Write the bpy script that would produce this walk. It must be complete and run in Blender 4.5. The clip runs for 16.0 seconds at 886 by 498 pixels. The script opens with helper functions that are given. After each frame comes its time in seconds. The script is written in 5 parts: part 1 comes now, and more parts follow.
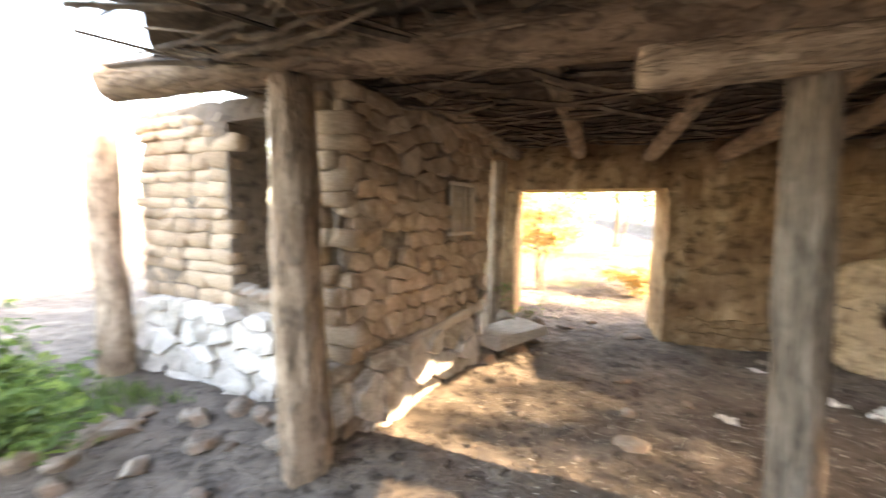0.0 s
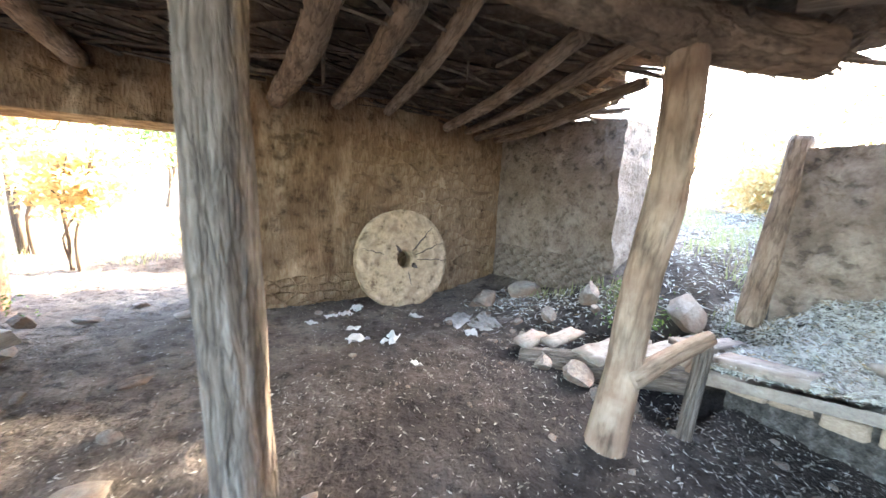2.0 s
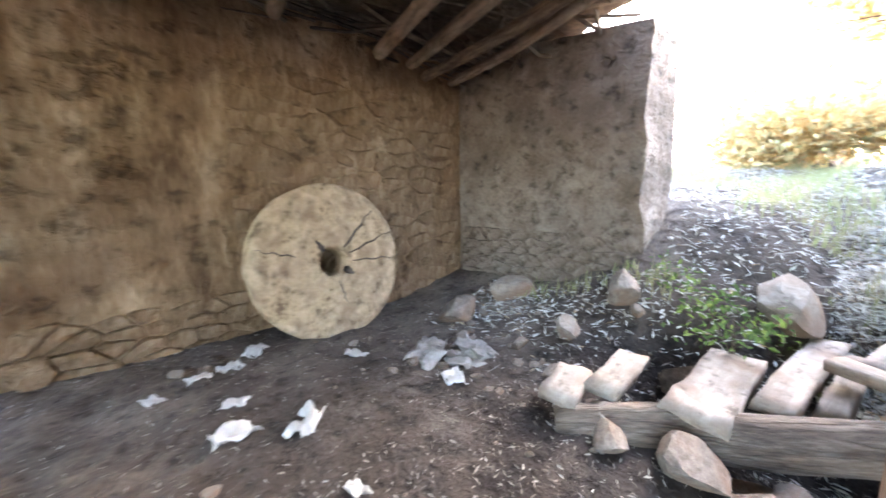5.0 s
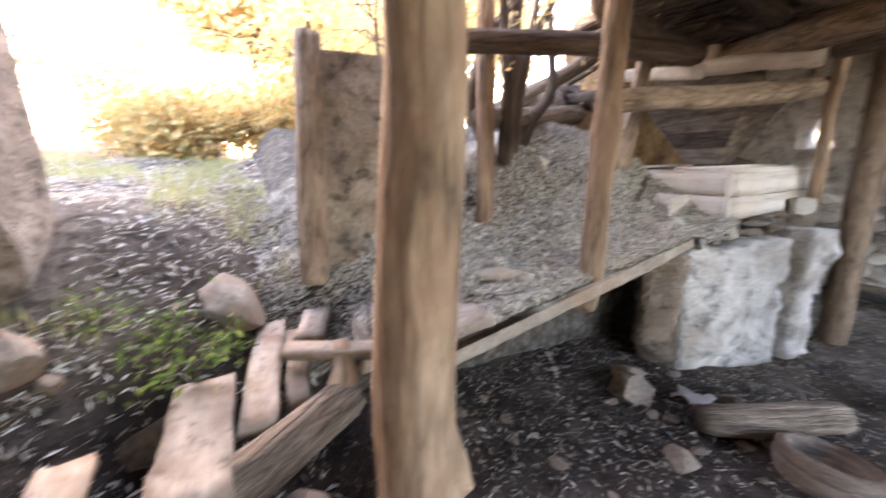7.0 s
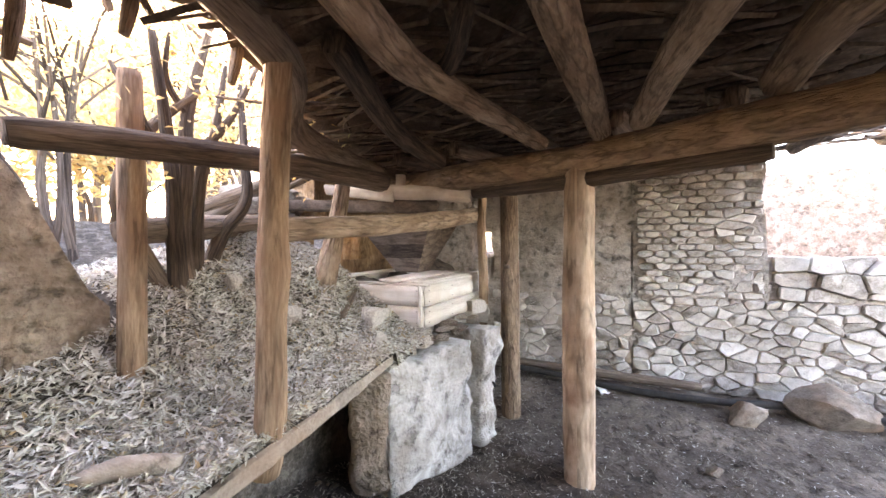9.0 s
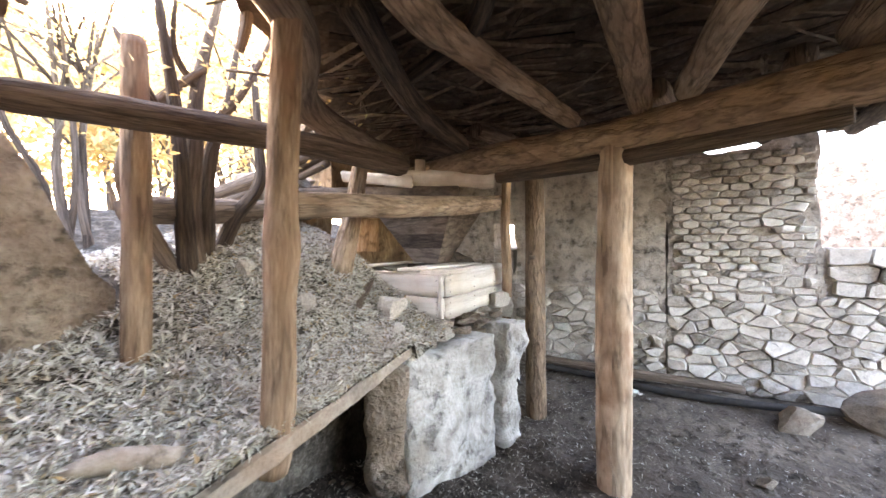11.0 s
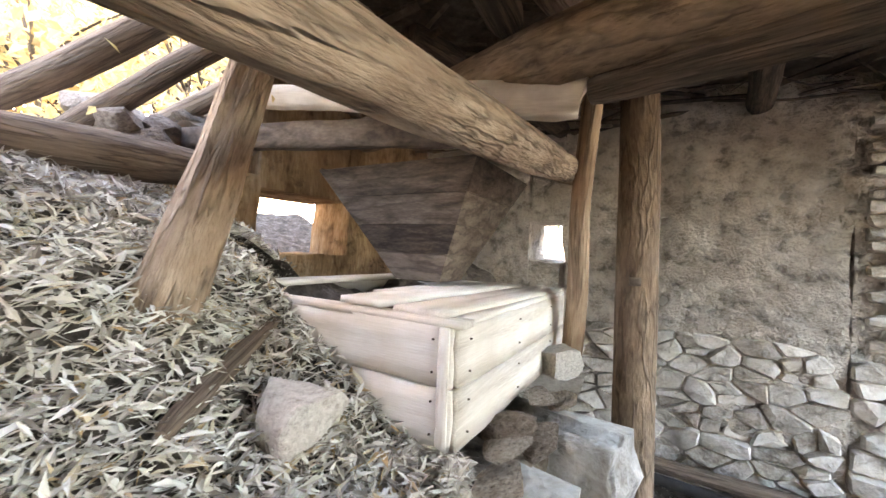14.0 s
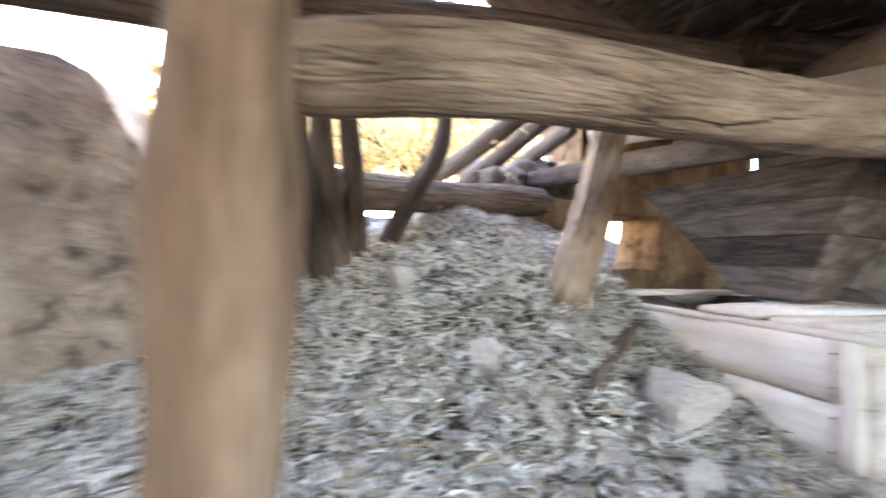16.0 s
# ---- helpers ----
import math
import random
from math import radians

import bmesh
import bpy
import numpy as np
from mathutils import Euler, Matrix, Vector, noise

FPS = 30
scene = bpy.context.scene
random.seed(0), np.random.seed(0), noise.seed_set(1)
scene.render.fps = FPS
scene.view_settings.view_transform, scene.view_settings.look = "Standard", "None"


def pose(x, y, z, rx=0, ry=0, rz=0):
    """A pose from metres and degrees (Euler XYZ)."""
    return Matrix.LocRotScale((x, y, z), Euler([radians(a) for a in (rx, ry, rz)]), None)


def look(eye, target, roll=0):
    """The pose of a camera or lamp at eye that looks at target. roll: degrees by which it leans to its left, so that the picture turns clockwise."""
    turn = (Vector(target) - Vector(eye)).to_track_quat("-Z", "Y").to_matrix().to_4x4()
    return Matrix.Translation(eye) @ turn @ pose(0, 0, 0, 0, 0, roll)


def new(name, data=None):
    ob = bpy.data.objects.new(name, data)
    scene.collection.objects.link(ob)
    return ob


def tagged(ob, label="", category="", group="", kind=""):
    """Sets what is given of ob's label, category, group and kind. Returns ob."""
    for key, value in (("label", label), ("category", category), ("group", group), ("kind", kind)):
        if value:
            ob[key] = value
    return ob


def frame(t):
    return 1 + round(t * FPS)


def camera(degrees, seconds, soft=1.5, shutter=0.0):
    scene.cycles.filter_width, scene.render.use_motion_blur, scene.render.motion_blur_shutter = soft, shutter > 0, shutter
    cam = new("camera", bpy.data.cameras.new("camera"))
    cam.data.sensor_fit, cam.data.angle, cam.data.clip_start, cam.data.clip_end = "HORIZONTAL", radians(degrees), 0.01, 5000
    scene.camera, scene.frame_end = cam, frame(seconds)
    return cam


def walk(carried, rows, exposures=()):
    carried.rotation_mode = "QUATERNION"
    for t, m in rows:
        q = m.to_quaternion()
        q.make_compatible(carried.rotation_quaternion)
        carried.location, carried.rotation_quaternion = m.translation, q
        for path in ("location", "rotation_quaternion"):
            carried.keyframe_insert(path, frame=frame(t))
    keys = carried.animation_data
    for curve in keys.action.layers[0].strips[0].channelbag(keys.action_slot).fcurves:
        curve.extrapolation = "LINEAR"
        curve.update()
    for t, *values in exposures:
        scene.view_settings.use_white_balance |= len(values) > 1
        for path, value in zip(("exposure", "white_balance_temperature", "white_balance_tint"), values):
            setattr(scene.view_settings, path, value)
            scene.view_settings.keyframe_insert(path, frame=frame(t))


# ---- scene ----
cam = camera(99.1, 16.0, shutter=0.5)
EXPOSURES = [(0.0, 4.55, 8400, 18), (0.5, 4.65, 7900, 18), (1.0, 5.0, 6000, 12), (2.0, 5.05, 6200, 12), (3.2, 5.15, 6200, 14), (5.5, 5.1, 6500, 16), (6.5, 4.85, 7100, 21), (7.2, 4.5, 7800, 28), (8.5, 4.78, 8000, 28), (11.0, 4.9, 7800, 24), (14.0, 5.05, 7800, 22), (15.5, 5.05, 7700, 22), (16.0, 5.0, 6800, 20)]
PATH = [
    (0, (-0.35, -0.073, 1.792), (-0.943, 1.829, 1.607), 0.8),
    (0.5, (-0.022, 0.106, 1.744), (-0.028, 2.097, 1.553), 2.3),
    (1, (0.229, 0.221, 1.709), (0.764, 2.136, 1.49), 3.2),
    (1.5, (0.399, 0.364, 1.669), (1.309, 2.128, 1.421), 3.7),
    (2, (0.578, 0.597, 1.604), (1.687, 2.239, 1.329), 3.1),
    (2.5, (0.809, 0.854, 1.576), (1.867, 2.523, 1.266), 1.7),
    (3, (0.968, 1.1, 1.579), (2.016, 2.773, 1.258), 1.3),
    (3.2, (1.03, 1.202, 1.57), (2.033, 2.902, 1.248), 0.8),
    (5.3, (1.643, 1.947, 1.29), (3.136, 3.243, 0.987), -2.0),
    (5.5, (1.787, 1.935, 1.261), (3.454, 2.974, 0.886), -2.6),
    (6, (1.897, 2.106, 1.299), (3.811, 2.374, 0.785), -1.1),
    (6.5, (1.94, 2.206, 1.392), (3.805, 1.76, 0.822), -0.3),
    (7, (1.928, 2.042, 1.439), (3.645, 1.118, 0.991), -1.2),
    (7.5, (1.895, 1.837, 1.531), (3.363, 0.509, 1.242), 0.0),
    (8, (1.86, 1.662, 1.611), (3.054, 0.064, 1.461), 0.4),
    (8.5, (1.838, 1.567, 1.673), (2.792, -0.191, 1.628), -0.1),
    (8.7, (1.836, 1.545, 1.665), (2.734, -0.242, 1.644), -0.6),
    (10.8, (1.987, 1.448, 1.577), (2.906, -0.328, 1.526), 0.1),
    (11, (1.954, 1.371, 1.555), (2.936, -0.371, 1.531), -0.4),
    (11.5, (2.189, 1.138, 1.589), (3.103, -0.639, 1.505), -1.5),
    (12, (2.367, 0.783, 1.561), (3.342, -0.961, 1.645), -0.8),
    (12.5, (2.593, 0.435, 1.589), (3.522, -1.334, 1.675), -0.4),
    (13, (2.769, 0.18, 1.561), (3.662, -1.609, 1.6), 1.0),
    (13.5, (2.851, -0.076, 1.521), (3.819, -1.826, 1.558), 2.3),
    (14, (2.879, -0.207, 1.515), (3.871, -1.944, 1.542), 2.5),
    (14.5, (2.887, -0.252, 1.521), (3.89, -1.981, 1.584), 2.3),
    (15, (2.888, -0.222, 1.525), (4.069, -1.833, 1.614), 2.1),
    (15.5, (2.904, -0.069, 1.502), (4.447, -1.339, 1.583), 1.8),
    (15.7, (2.872, 0.025, 1.502), (4.573, -1.026, 1.556), 2.6),
    (16, (2.834, 0.24, 1.494), (4.704, -0.469, 1.549), 2.1),
]
walk(cam, [(t, look(eye, target, roll)) for t, eye, target, roll in PATH], EXPOSURES)

# ---------------------------------------------------------------- light
SUN_EL, SUN_AZ = 24.0, -5.0            # degrees; azimuth counted from +x towards +y
world = bpy.data.worlds.new("sky")
scene.world = world
world.use_nodes = True
wn = world.node_tree
sky = wn.nodes.new("ShaderNodeTexSky")
sky.sky_type = "NISHITA"
sky.sun_disc = False
sky.sun_elevation = radians(SUN_EL)
sky.sun_rotation = radians(90 - SUN_AZ)
sky.dust_density = 2.0
wn.links.new(sky.outputs[0], wn.nodes["Background"].inputs[0])
wn.nodes["Background"].inputs[1].default_value = 0.15
sun_data = bpy.data.lights.new("sun", "SUN")
sun_data.energy, sun_data.angle, sun_data.color = 3.4, radians(0.6), (1.0, 0.86, 0.66)
sun = new("sun", sun_data)
sx, sy = math.cos(radians(SUN_AZ)), math.sin(radians(SUN_AZ))
sun.matrix_world = look((20 * sx, 20 * sy, 20 * math.tan(radians(SUN_EL))), (0, 0, 0))


# ---------------------------------------------------------------- materials
def node_material(name):
    m = bpy.data.materials.new(name)
    m.use_nodes = True
    return m, m.node_tree.nodes, m.node_tree.links, m.node_tree.nodes["Principled BSDF"]


def ramp(nodes, stops):
    r = nodes.new("ShaderNodeValToRGB")
    while len(r.color_ramp.elements) < len(stops):
        r.color_ramp.elements.new(0.5)
    for e, (p, c) in zip(r.color_ramp.elements, stops):
        e.position, e.color = p, (*c, 1)
    return r


def rough_surface(name, stops, scale=6.0, stretch=(1, 1, 1), coords="Object", fine=40.0, bump=0.4, depth=0.02,
                  roughness=0.92, vary="none", stain=None, stain_scale=1.3, cracks=0.0, pits=0.0):
    """Mottled matte surface: broad patches, fine grain, stains, relief."""
    m, n, l, b = node_material(name)
    tc = n.new("ShaderNodeTexCoord")
    mp = n.new("ShaderNodeMapping")
    mp.inputs["Scale"].default_value = stretch
    l.new(tc.outputs[coords], mp.inputs[0])
    broad, grain = n.new("ShaderNodeTexNoise"), n.new("ShaderNodeTexNoise")
    broad.inputs["Scale"].default_value, broad.inputs["Detail"].default_value, broad.inputs["Roughness"].default_value = scale, 7, 0.65
    grain.inputs["Scale"].default_value, grain.inputs["Detail"].default_value = fine, 4
    l.new(mp.outputs[0], broad.inputs[0]), l.new(mp.outputs[0], grain.inputs[0])
    mix = n.new("ShaderNodeMath")
    mix.operation = "MULTIPLY_ADD"
    mix.inputs[1].default_value = 0.35
    l.new(grain.outputs[0], mix.inputs[0]), l.new(broad.outputs[0], mix.inputs[2])
    off = n.new("ShaderNodeMath")
    off.operation = "SUBTRACT"
    off.inputs[1].default_value = 0.175
    l.new(mix.outputs[0], off.inputs[0])
    value = off.outputs[0]
    if vary != "none":
        info = n.new("ShaderNodeObjectInfo" if vary == "object" else "ShaderNodeNewGeometry")
        add = n.new("ShaderNodeMath")
        add.operation = "MULTIPLY_ADD"
        add.inputs[1].default_value = 0.36
        l.new(info.outputs["Random" if vary == "object" else "Random Per Island"], add.inputs[0])
        l.new(value, add.inputs[2])
        s2 = n.new("ShaderNodeMath")
        s2.operation = "SUBTRACT"
        s2.inputs[1].default_value = 0.18
        l.new(add.outputs[0], s2.inputs[0])
        value = s2.outputs[0]
    cr = ramp(n, stops)
    l.new(value, cr.inputs[0])
    colour = cr.outputs[0]
    if stain:
        sn = n.new("ShaderNodeTexNoise")
        sn.inputs["Scale"].default_value, sn.inputs["Detail"].default_value = stain_scale, 5
        l.new(tc.outputs["Object"], sn.inputs[0])
        sr = ramp(n, [(0.45, (0, 0, 0)), (0.68, (0.85, 0.85, 0.85))])
        l.new(sn.outputs[0], sr.inputs[0])
        mx = n.new("ShaderNodeMix")
        mx.data_type = "RGBA"
        mx.inputs[7].default_value = (*stain, 1)
        l.new(sr.outputs[0], mx.inputs[0]), l.new(colour, mx.inputs[6])
        colour = mx.outputs[2]
    height = off.outputs[0]
    if pits:
        pv = n.new("ShaderNodeTexNoise")
        pv.inputs["Scale"].default_value, pv.inputs["Detail"].default_value, pv.inputs["Roughness"].default_value = pits, 6, 0.6
        pm = n.new("ShaderNodeMapping")
        pm.inputs["Scale"].default_value = (1, 1, 1.25)
        l.new(tc.outputs["Object"], pm.inputs[0]), l.new((mp if coords == "UV" else pm).outputs[0], pv.inputs[0])
        pv.inputs["Scale"].default_value = pits * 0.45 if coords == "UV" else pits
        pr = ramp(n, [(0.34, (0.08, 0.08, 0.08)), (0.43, (0.75, 0.75, 0.75)), (0.56, (1, 1, 1))])
        l.new(pv.outputs[0], pr.inputs[0])
        pmul = n.new("ShaderNodeMix")
        pmul.data_type, pmul.blend_type = "RGBA", "MULTIPLY"
        pmul.inputs[0].default_value = 0.55
        l.new(colour, pmul.inputs[6]), l.new(pr.outputs[0], pmul.inputs[7])
        colour = pmul.outputs[2]
        ph = n.new("ShaderNodeMath")
        ph.operation = "MULTIPLY"
        l.new(height, ph.inputs[0]), l.new(pr.outputs[0], ph.inputs[1])
        height = ph.outputs[0]
    if cracks:
        v = n.new("ShaderNodeTexNoise")
        v.inputs["Scale"].default_value, v.inputs["Detail"].default_value = cracks, 3
        l.new(mp.outputs[0], v.inputs[0])
        vr = ramp(n, [(0.0, (1, 1, 1)), (0.40, (1, 1, 1)), (0.47, (0.12, 0.12, 0.12)), (0.52, (1, 1, 1))])
        l.new(v.outputs[0], vr.inputs[0])
        mul = n.new("ShaderNodeMix")
        mul.data_type, mul.blend_type = "RGBA", "MULTIPLY"
        mul.inputs[0].default_value = 0.42
        l.new(colour, mul.inputs[6]), l.new(vr.outputs[0], mul.inputs[7])
        colour = mul.outputs[2]
        hm = n.new("ShaderNodeMath")
        hm.operation = "MULTIPLY"
        l.new(height, hm.inputs[0]), l.new(vr.outputs[0], hm.inputs[1])
        height = hm.outputs[0]
    l.new(colour, b.inputs["Base Color"])
    b.inputs["Roughness"].default_value = roughness
    b.inputs["Specular IOR Level"].default_value = 0.2
    bp = n.new("ShaderNodeBump")
    bp.inputs["Strength"].default_value, bp.inputs["Distance"].default_value = bump, depth
    l.new(height, bp.inputs["Height"]), l.new(bp.outputs[0], b.inputs["Normal"])
    return m


def leaf_surface(name, stops, glow=0.35):
    m, n, l, b = node_material(name)
    geo = n.new("ShaderNodeNewGeometry")
    cr = ramp(n, stops)
    l.new(geo.outputs["Random Per Island"], cr.inputs[0])
    l.new(cr.outputs[0], b.inputs["Base Color"])
    b.inputs["Roughness"].default_value = 0.7
    if glow:
        tr = n.new("ShaderNodeBsdfTranslucent")
        l.new(cr.outputs[0], tr.inputs[0])
        mx = n.new("ShaderNodeMixShader")
        mx.inputs[0].default_value = glow
        l.new(b.outputs[0], mx.inputs[1]), l.new(tr.outputs[0], mx.inputs[2])
        l.new(mx.outputs[0], n["Material Output"].inputs[0])
    return m


M_MUD = rough_surface("mud_plaster", [(0.25, (0.17, 0.13, 0.098)), (0.5, (0.34, 0.275, 0.215)), (0.72, (0.49, 0.41, 0.33))], 4.5, fine=34, bump=1.0, depth=0.07, stain=(0.21, 0.16, 0.12), pits=8.0)
M_MUD_PALE = rough_surface("pale_straw_plaster", [(0.28, (0.34, 0.28, 0.22)), (0.5, (0.69, 0.61, 0.52)), (0.70, (0.82, 0.755, 0.67))], 9.0, fine=60, bump=1.0, depth=0.09, stain=(0.50, 0.42, 0.34), stain_scale=3.0, pits=9.0)
M_MUD_WARM = rough_surface("ochre_mud_plaster", [(0.28, (0.15, 0.088, 0.048)), (0.48, (0.36, 0.235, 0.13)), (0.70, (0.60, 0.44, 0.28))], 3.4, stretch=(1.6, 1.6, 0.42), fine=30, bump=1.0, depth=0.08, stain=(0.19, 0.112, 0.063), stain_scale=1.6, pits=6.5)
M_ADOBE = rough_surface("adobe_brick", [(0.2, (0.288, 0.198, 0.132)), (0.5, (0.480, 0.354, 0.246)), (0.8, (0.648, 0.504, 0.372))], 9, fine=45, bump=0.8, depth=0.02, vary="object")
M_STONE = rough_surface("field_stone", [(0.24, (0.26, 0.225, 0.185)), (0.5, (0.56, 0.505, 0.435)), (0.76, (0.74, 0.69, 0.615))], 11, fine=60, bump=0.9, depth=0.025, vary="object")
M_ROCK = rough_surface("loose_rock", [(0.2, (0.13, 0.105, 0.085)), (0.5, (0.30, 0.25, 0.20)), (0.8, (0.46, 0.40, 0.33))], 6, fine=50, bump=0.8, depth=0.025, vary="object", stain=(0.32, 0.20, 0.13), stain_scale=1.2)
M_EARTH = rough_surface("trodden_earth", [(0.25, (0.075, 0.06, 0.047)), (0.5, (0.18, 0.145, 0.115)), (0.75, (0.34, 0.28, 0.225))], 2.6, fine=42, bump=1.0, depth=0.07, stain=(0.11, 0.09, 0.075), stain_scale=0.6, pits=11.0)
# shade round the pit, put into the earth's colour as a ragged dark patch
def shade_earth(m, centre, r0, r1, shade):
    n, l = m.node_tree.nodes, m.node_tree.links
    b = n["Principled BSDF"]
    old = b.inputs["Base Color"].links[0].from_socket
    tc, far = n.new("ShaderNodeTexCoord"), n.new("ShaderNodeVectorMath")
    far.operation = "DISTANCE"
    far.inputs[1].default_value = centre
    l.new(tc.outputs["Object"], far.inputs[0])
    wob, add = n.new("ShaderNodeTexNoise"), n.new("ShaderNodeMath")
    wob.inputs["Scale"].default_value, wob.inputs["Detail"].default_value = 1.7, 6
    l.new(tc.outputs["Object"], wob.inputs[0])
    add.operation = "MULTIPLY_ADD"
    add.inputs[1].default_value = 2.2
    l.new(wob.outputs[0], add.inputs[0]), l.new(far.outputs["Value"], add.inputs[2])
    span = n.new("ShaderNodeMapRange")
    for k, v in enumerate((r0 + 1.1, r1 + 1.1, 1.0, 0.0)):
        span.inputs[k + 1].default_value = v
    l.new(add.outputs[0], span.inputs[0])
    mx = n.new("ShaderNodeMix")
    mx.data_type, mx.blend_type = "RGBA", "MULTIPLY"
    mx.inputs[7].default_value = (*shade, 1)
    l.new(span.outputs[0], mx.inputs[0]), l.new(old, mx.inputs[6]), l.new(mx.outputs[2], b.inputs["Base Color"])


# floor shade under the roof, multiplied into the earth colour
shade_earth(M_EARTH, (2.6, 1.0, 0.2), 1.8, 3.3, (0.36, 0.35, 0.36))
M_BARK = rough_surface("weathered_log", [(0.25, (0.17, 0.118, 0.082)), (0.5, (0.36, 0.262, 0.182)), (0.78, (0.55, 0.43, 0.32))], 2.2, stretch=(2.8, 1.1, 1), coords="UV", fine=22, bump=1.0, depth=0.022, vary="object", stain=(0.24, 0.165, 0.115), stain_scale=4, cracks=2.6, pits=12.0)
M_GREYLOG = rough_surface("grey_cracked_log", [(0.25, (0.10, 0.076, 0.058)), (0.5, (0.26, 0.205, 0.158)), (0.75, (0.48, 0.405, 0.33))], 3.0, stretch=(4.5, 0.9, 1), coords="UV", fine=20, bump=1.0, depth=0.035, cracks=2.6, pits=10.0)
M_PALELOG = rough_surface("peeled_pale_log", [(0.25, (0.24, 0.155, 0.10)), (0.5, (0.44, 0.315, 0.215)), (0.78, (0.60, 0.46, 0.34))], 1.8, stretch=(2.4, 0.8, 1), coords="UV", fine=18, bump=0.8, depth=0.014, vary="object", stain=(0.28, 0.17, 0.11), stain_scale=4.5, cracks=1.4, pits=9.0)
M_DARKLOG = rough_surface("sooty_log", [(0.25, (0.050, 0.038, 0.030)), (0.5, (0.140, 0.104, 0.078)), (0.78, (0.28, 0.215, 0.163))], 2.4, stretch=(5, 0.8, 1), coords="UV", fine=14, bump=0.8, depth=0.015, vary="object", cracks=3.0)
M_PLANK = rough_surface("weathered_plank", [(0.25, (0.40, 0.33, 0.255)), (0.5, (0.60, 0.515, 0.42)), (0.75, (0.74, 0.66, 0.56))], 2.2, stretch=(0.5, 7, 7), fine=26, bump=0.5, depth=0.008, vary="object", stain=(0.40, 0.31, 0.23), stain_scale=4)
M_BOX = rough_surface("pale_box_plank", [(0.25, (0.46, 0.40, 0.33)), (0.48, (0.70, 0.645, 0.565)), (0.75, (0.82, 0.78, 0.715))], 2.2, stretch=(0.5, 6, 6), fine=30, bump=0.5, depth=0.008, vary="object", stain=(0.60, 0.53, 0.44), stain_scale=3.2)
M_REDCLAY = rough_surface("brown_clay_clod", [(0.25, (0.16, 0.12, 0.092)), (0.5, (0.33, 0.265, 0.21)), (0.75, (0.52, 0.44, 0.365))], 8, fine=50, bump=1.0, depth=0.03, vary="object", pits=12.0)
M_GREYPLANK = rough_surface("grey_weathered_plank", [(0.25, (0.22, 0.18, 0.14)), (0.5, (0.38, 0.32, 0.26)), (0.75, (0.52, 0.45, 0.375))], 2.6, stretch=(0.8, 6, 6), fine=26, bump=0.7, depth=0.01, vary="object", stain=(0.27, 0.20, 0.15), stain_scale=6, pits=14.0)
M_DARKPLANK = rough_surface("dark_plank", [(0.25, (0.062, 0.046, 0.037)), (0.5, (0.145, 0.112, 0.087)), (0.75, (0.25, 0.20, 0.16))], 3.0, stretch=(1.5, 3, 7), fine=26, bump=0.6, depth=0.01, vary="object", cracks=1.6)
M_TWIG = rough_surface("roof_brush", [(0.2, (0.040, 0.030, 0.023)), (0.5, (0.120, 0.089, 0.065)), (0.8, (0.27, 0.207, 0.152))], 8, fine=40, bump=0.6, vary="island")
M_LIME = rough_surface("limewashed_plaster", [(0.28, (0.25, 0.225, 0.19)), (0.48, (0.47, 0.45, 0.415)), (0.75, (0.66, 0.645, 0.61))], 4, fine=30, bump=1.0, depth=0.04, stain=(0.27, 0.235, 0.195), stain_scale=3.0, pits=7.0)
M_CONCRETE = rough_surface("rough_screed", [(0.25, (0.22, 0.20, 0.175)), (0.5, (0.38, 0.35, 0.31)), (0.75, (0.52, 0.48, 0.43))], 5, fine=40, bump=0.8, depth=0.025)
M_MILL = rough_surface("millstone_face", [(0.30, (0.24, 0.16, 0.10)), (0.42, (0.57, 0.42, 0.25)), (0.72, (0.77, 0.60, 0.40))], 6.5, fine=34, bump=1.0, depth=0.035, stain=(0.34, 0.23, 0.14), stain_scale=7, pits=9.0)
M_LITTER = leaf_surface("dry_willow_leaf", [(0.0, (0.14, 0.118, 0.092)), (0.3, (0.50, 0.465, 0.40)), (0.6, (0.82, 0.80, 0.74)), (0.92, (0.56, 0.53, 0.42)), (1.0, (0.50, 0.34, 0.17))], 0.15)
M_CHIP = leaf_surface("dry_chip", [(0.0, (0.10, 0.082, 0.064)), (0.5, (0.27, 0.235, 0.19)), (0.85, (0.45, 0.41, 0.35)), (1.0, (0.62, 0.59, 0.53))], 0.1)
# mould colour taken near black, with the shade between the leaves in it
M_SHADEDBED = rough_surface("leaf_mould_and_shade", [(0.3, (0.035, 0.029, 0.023)), (0.5, (0.09, 0.078, 0.064)), (0.7, (0.20, 0.18, 0.15))], 14, fine=60, bump=1.0, depth=0.05)
M_GOLD = leaf_surface("autumn_leaf", [(0.0, (0.48, 0.30, 0.11)), (0.4, (0.66, 0.48, 0.22)), (0.8, (0.68, 0.56, 0.30)), (1.0, (0.46, 0.46, 0.22))], 0.5)
M_GREEN = leaf_surface("green_leaf", [(0.0, (0.07, 0.12, 0.03)), (0.6, (0.14, 0.22, 0.06)), (1.0, (0.26, 0.34, 0.08))], 0.45)
M_DRYGRASS = leaf_surface("dry_grass", [(0.0, (0.34, 0.30, 0.17)), (0.6, (0.40, 0.40, 0.20)), (1.0, (0.28, 0.34, 0.13))], 0.4)
M_PAPER = rough_surface("torn_paper", [(0.3, (0.62, 0.58, 0.52)), (0.7, (0.82, 0.80, 0.76))], 8, bump=0.3)
M_RUBBER = rough_surface("old_rubber", [(0.3, (0.022, 0.021, 0.02)), (0.7, (0.06, 0.056, 0.052))], 6, bump=0.3, roughness=0.6)
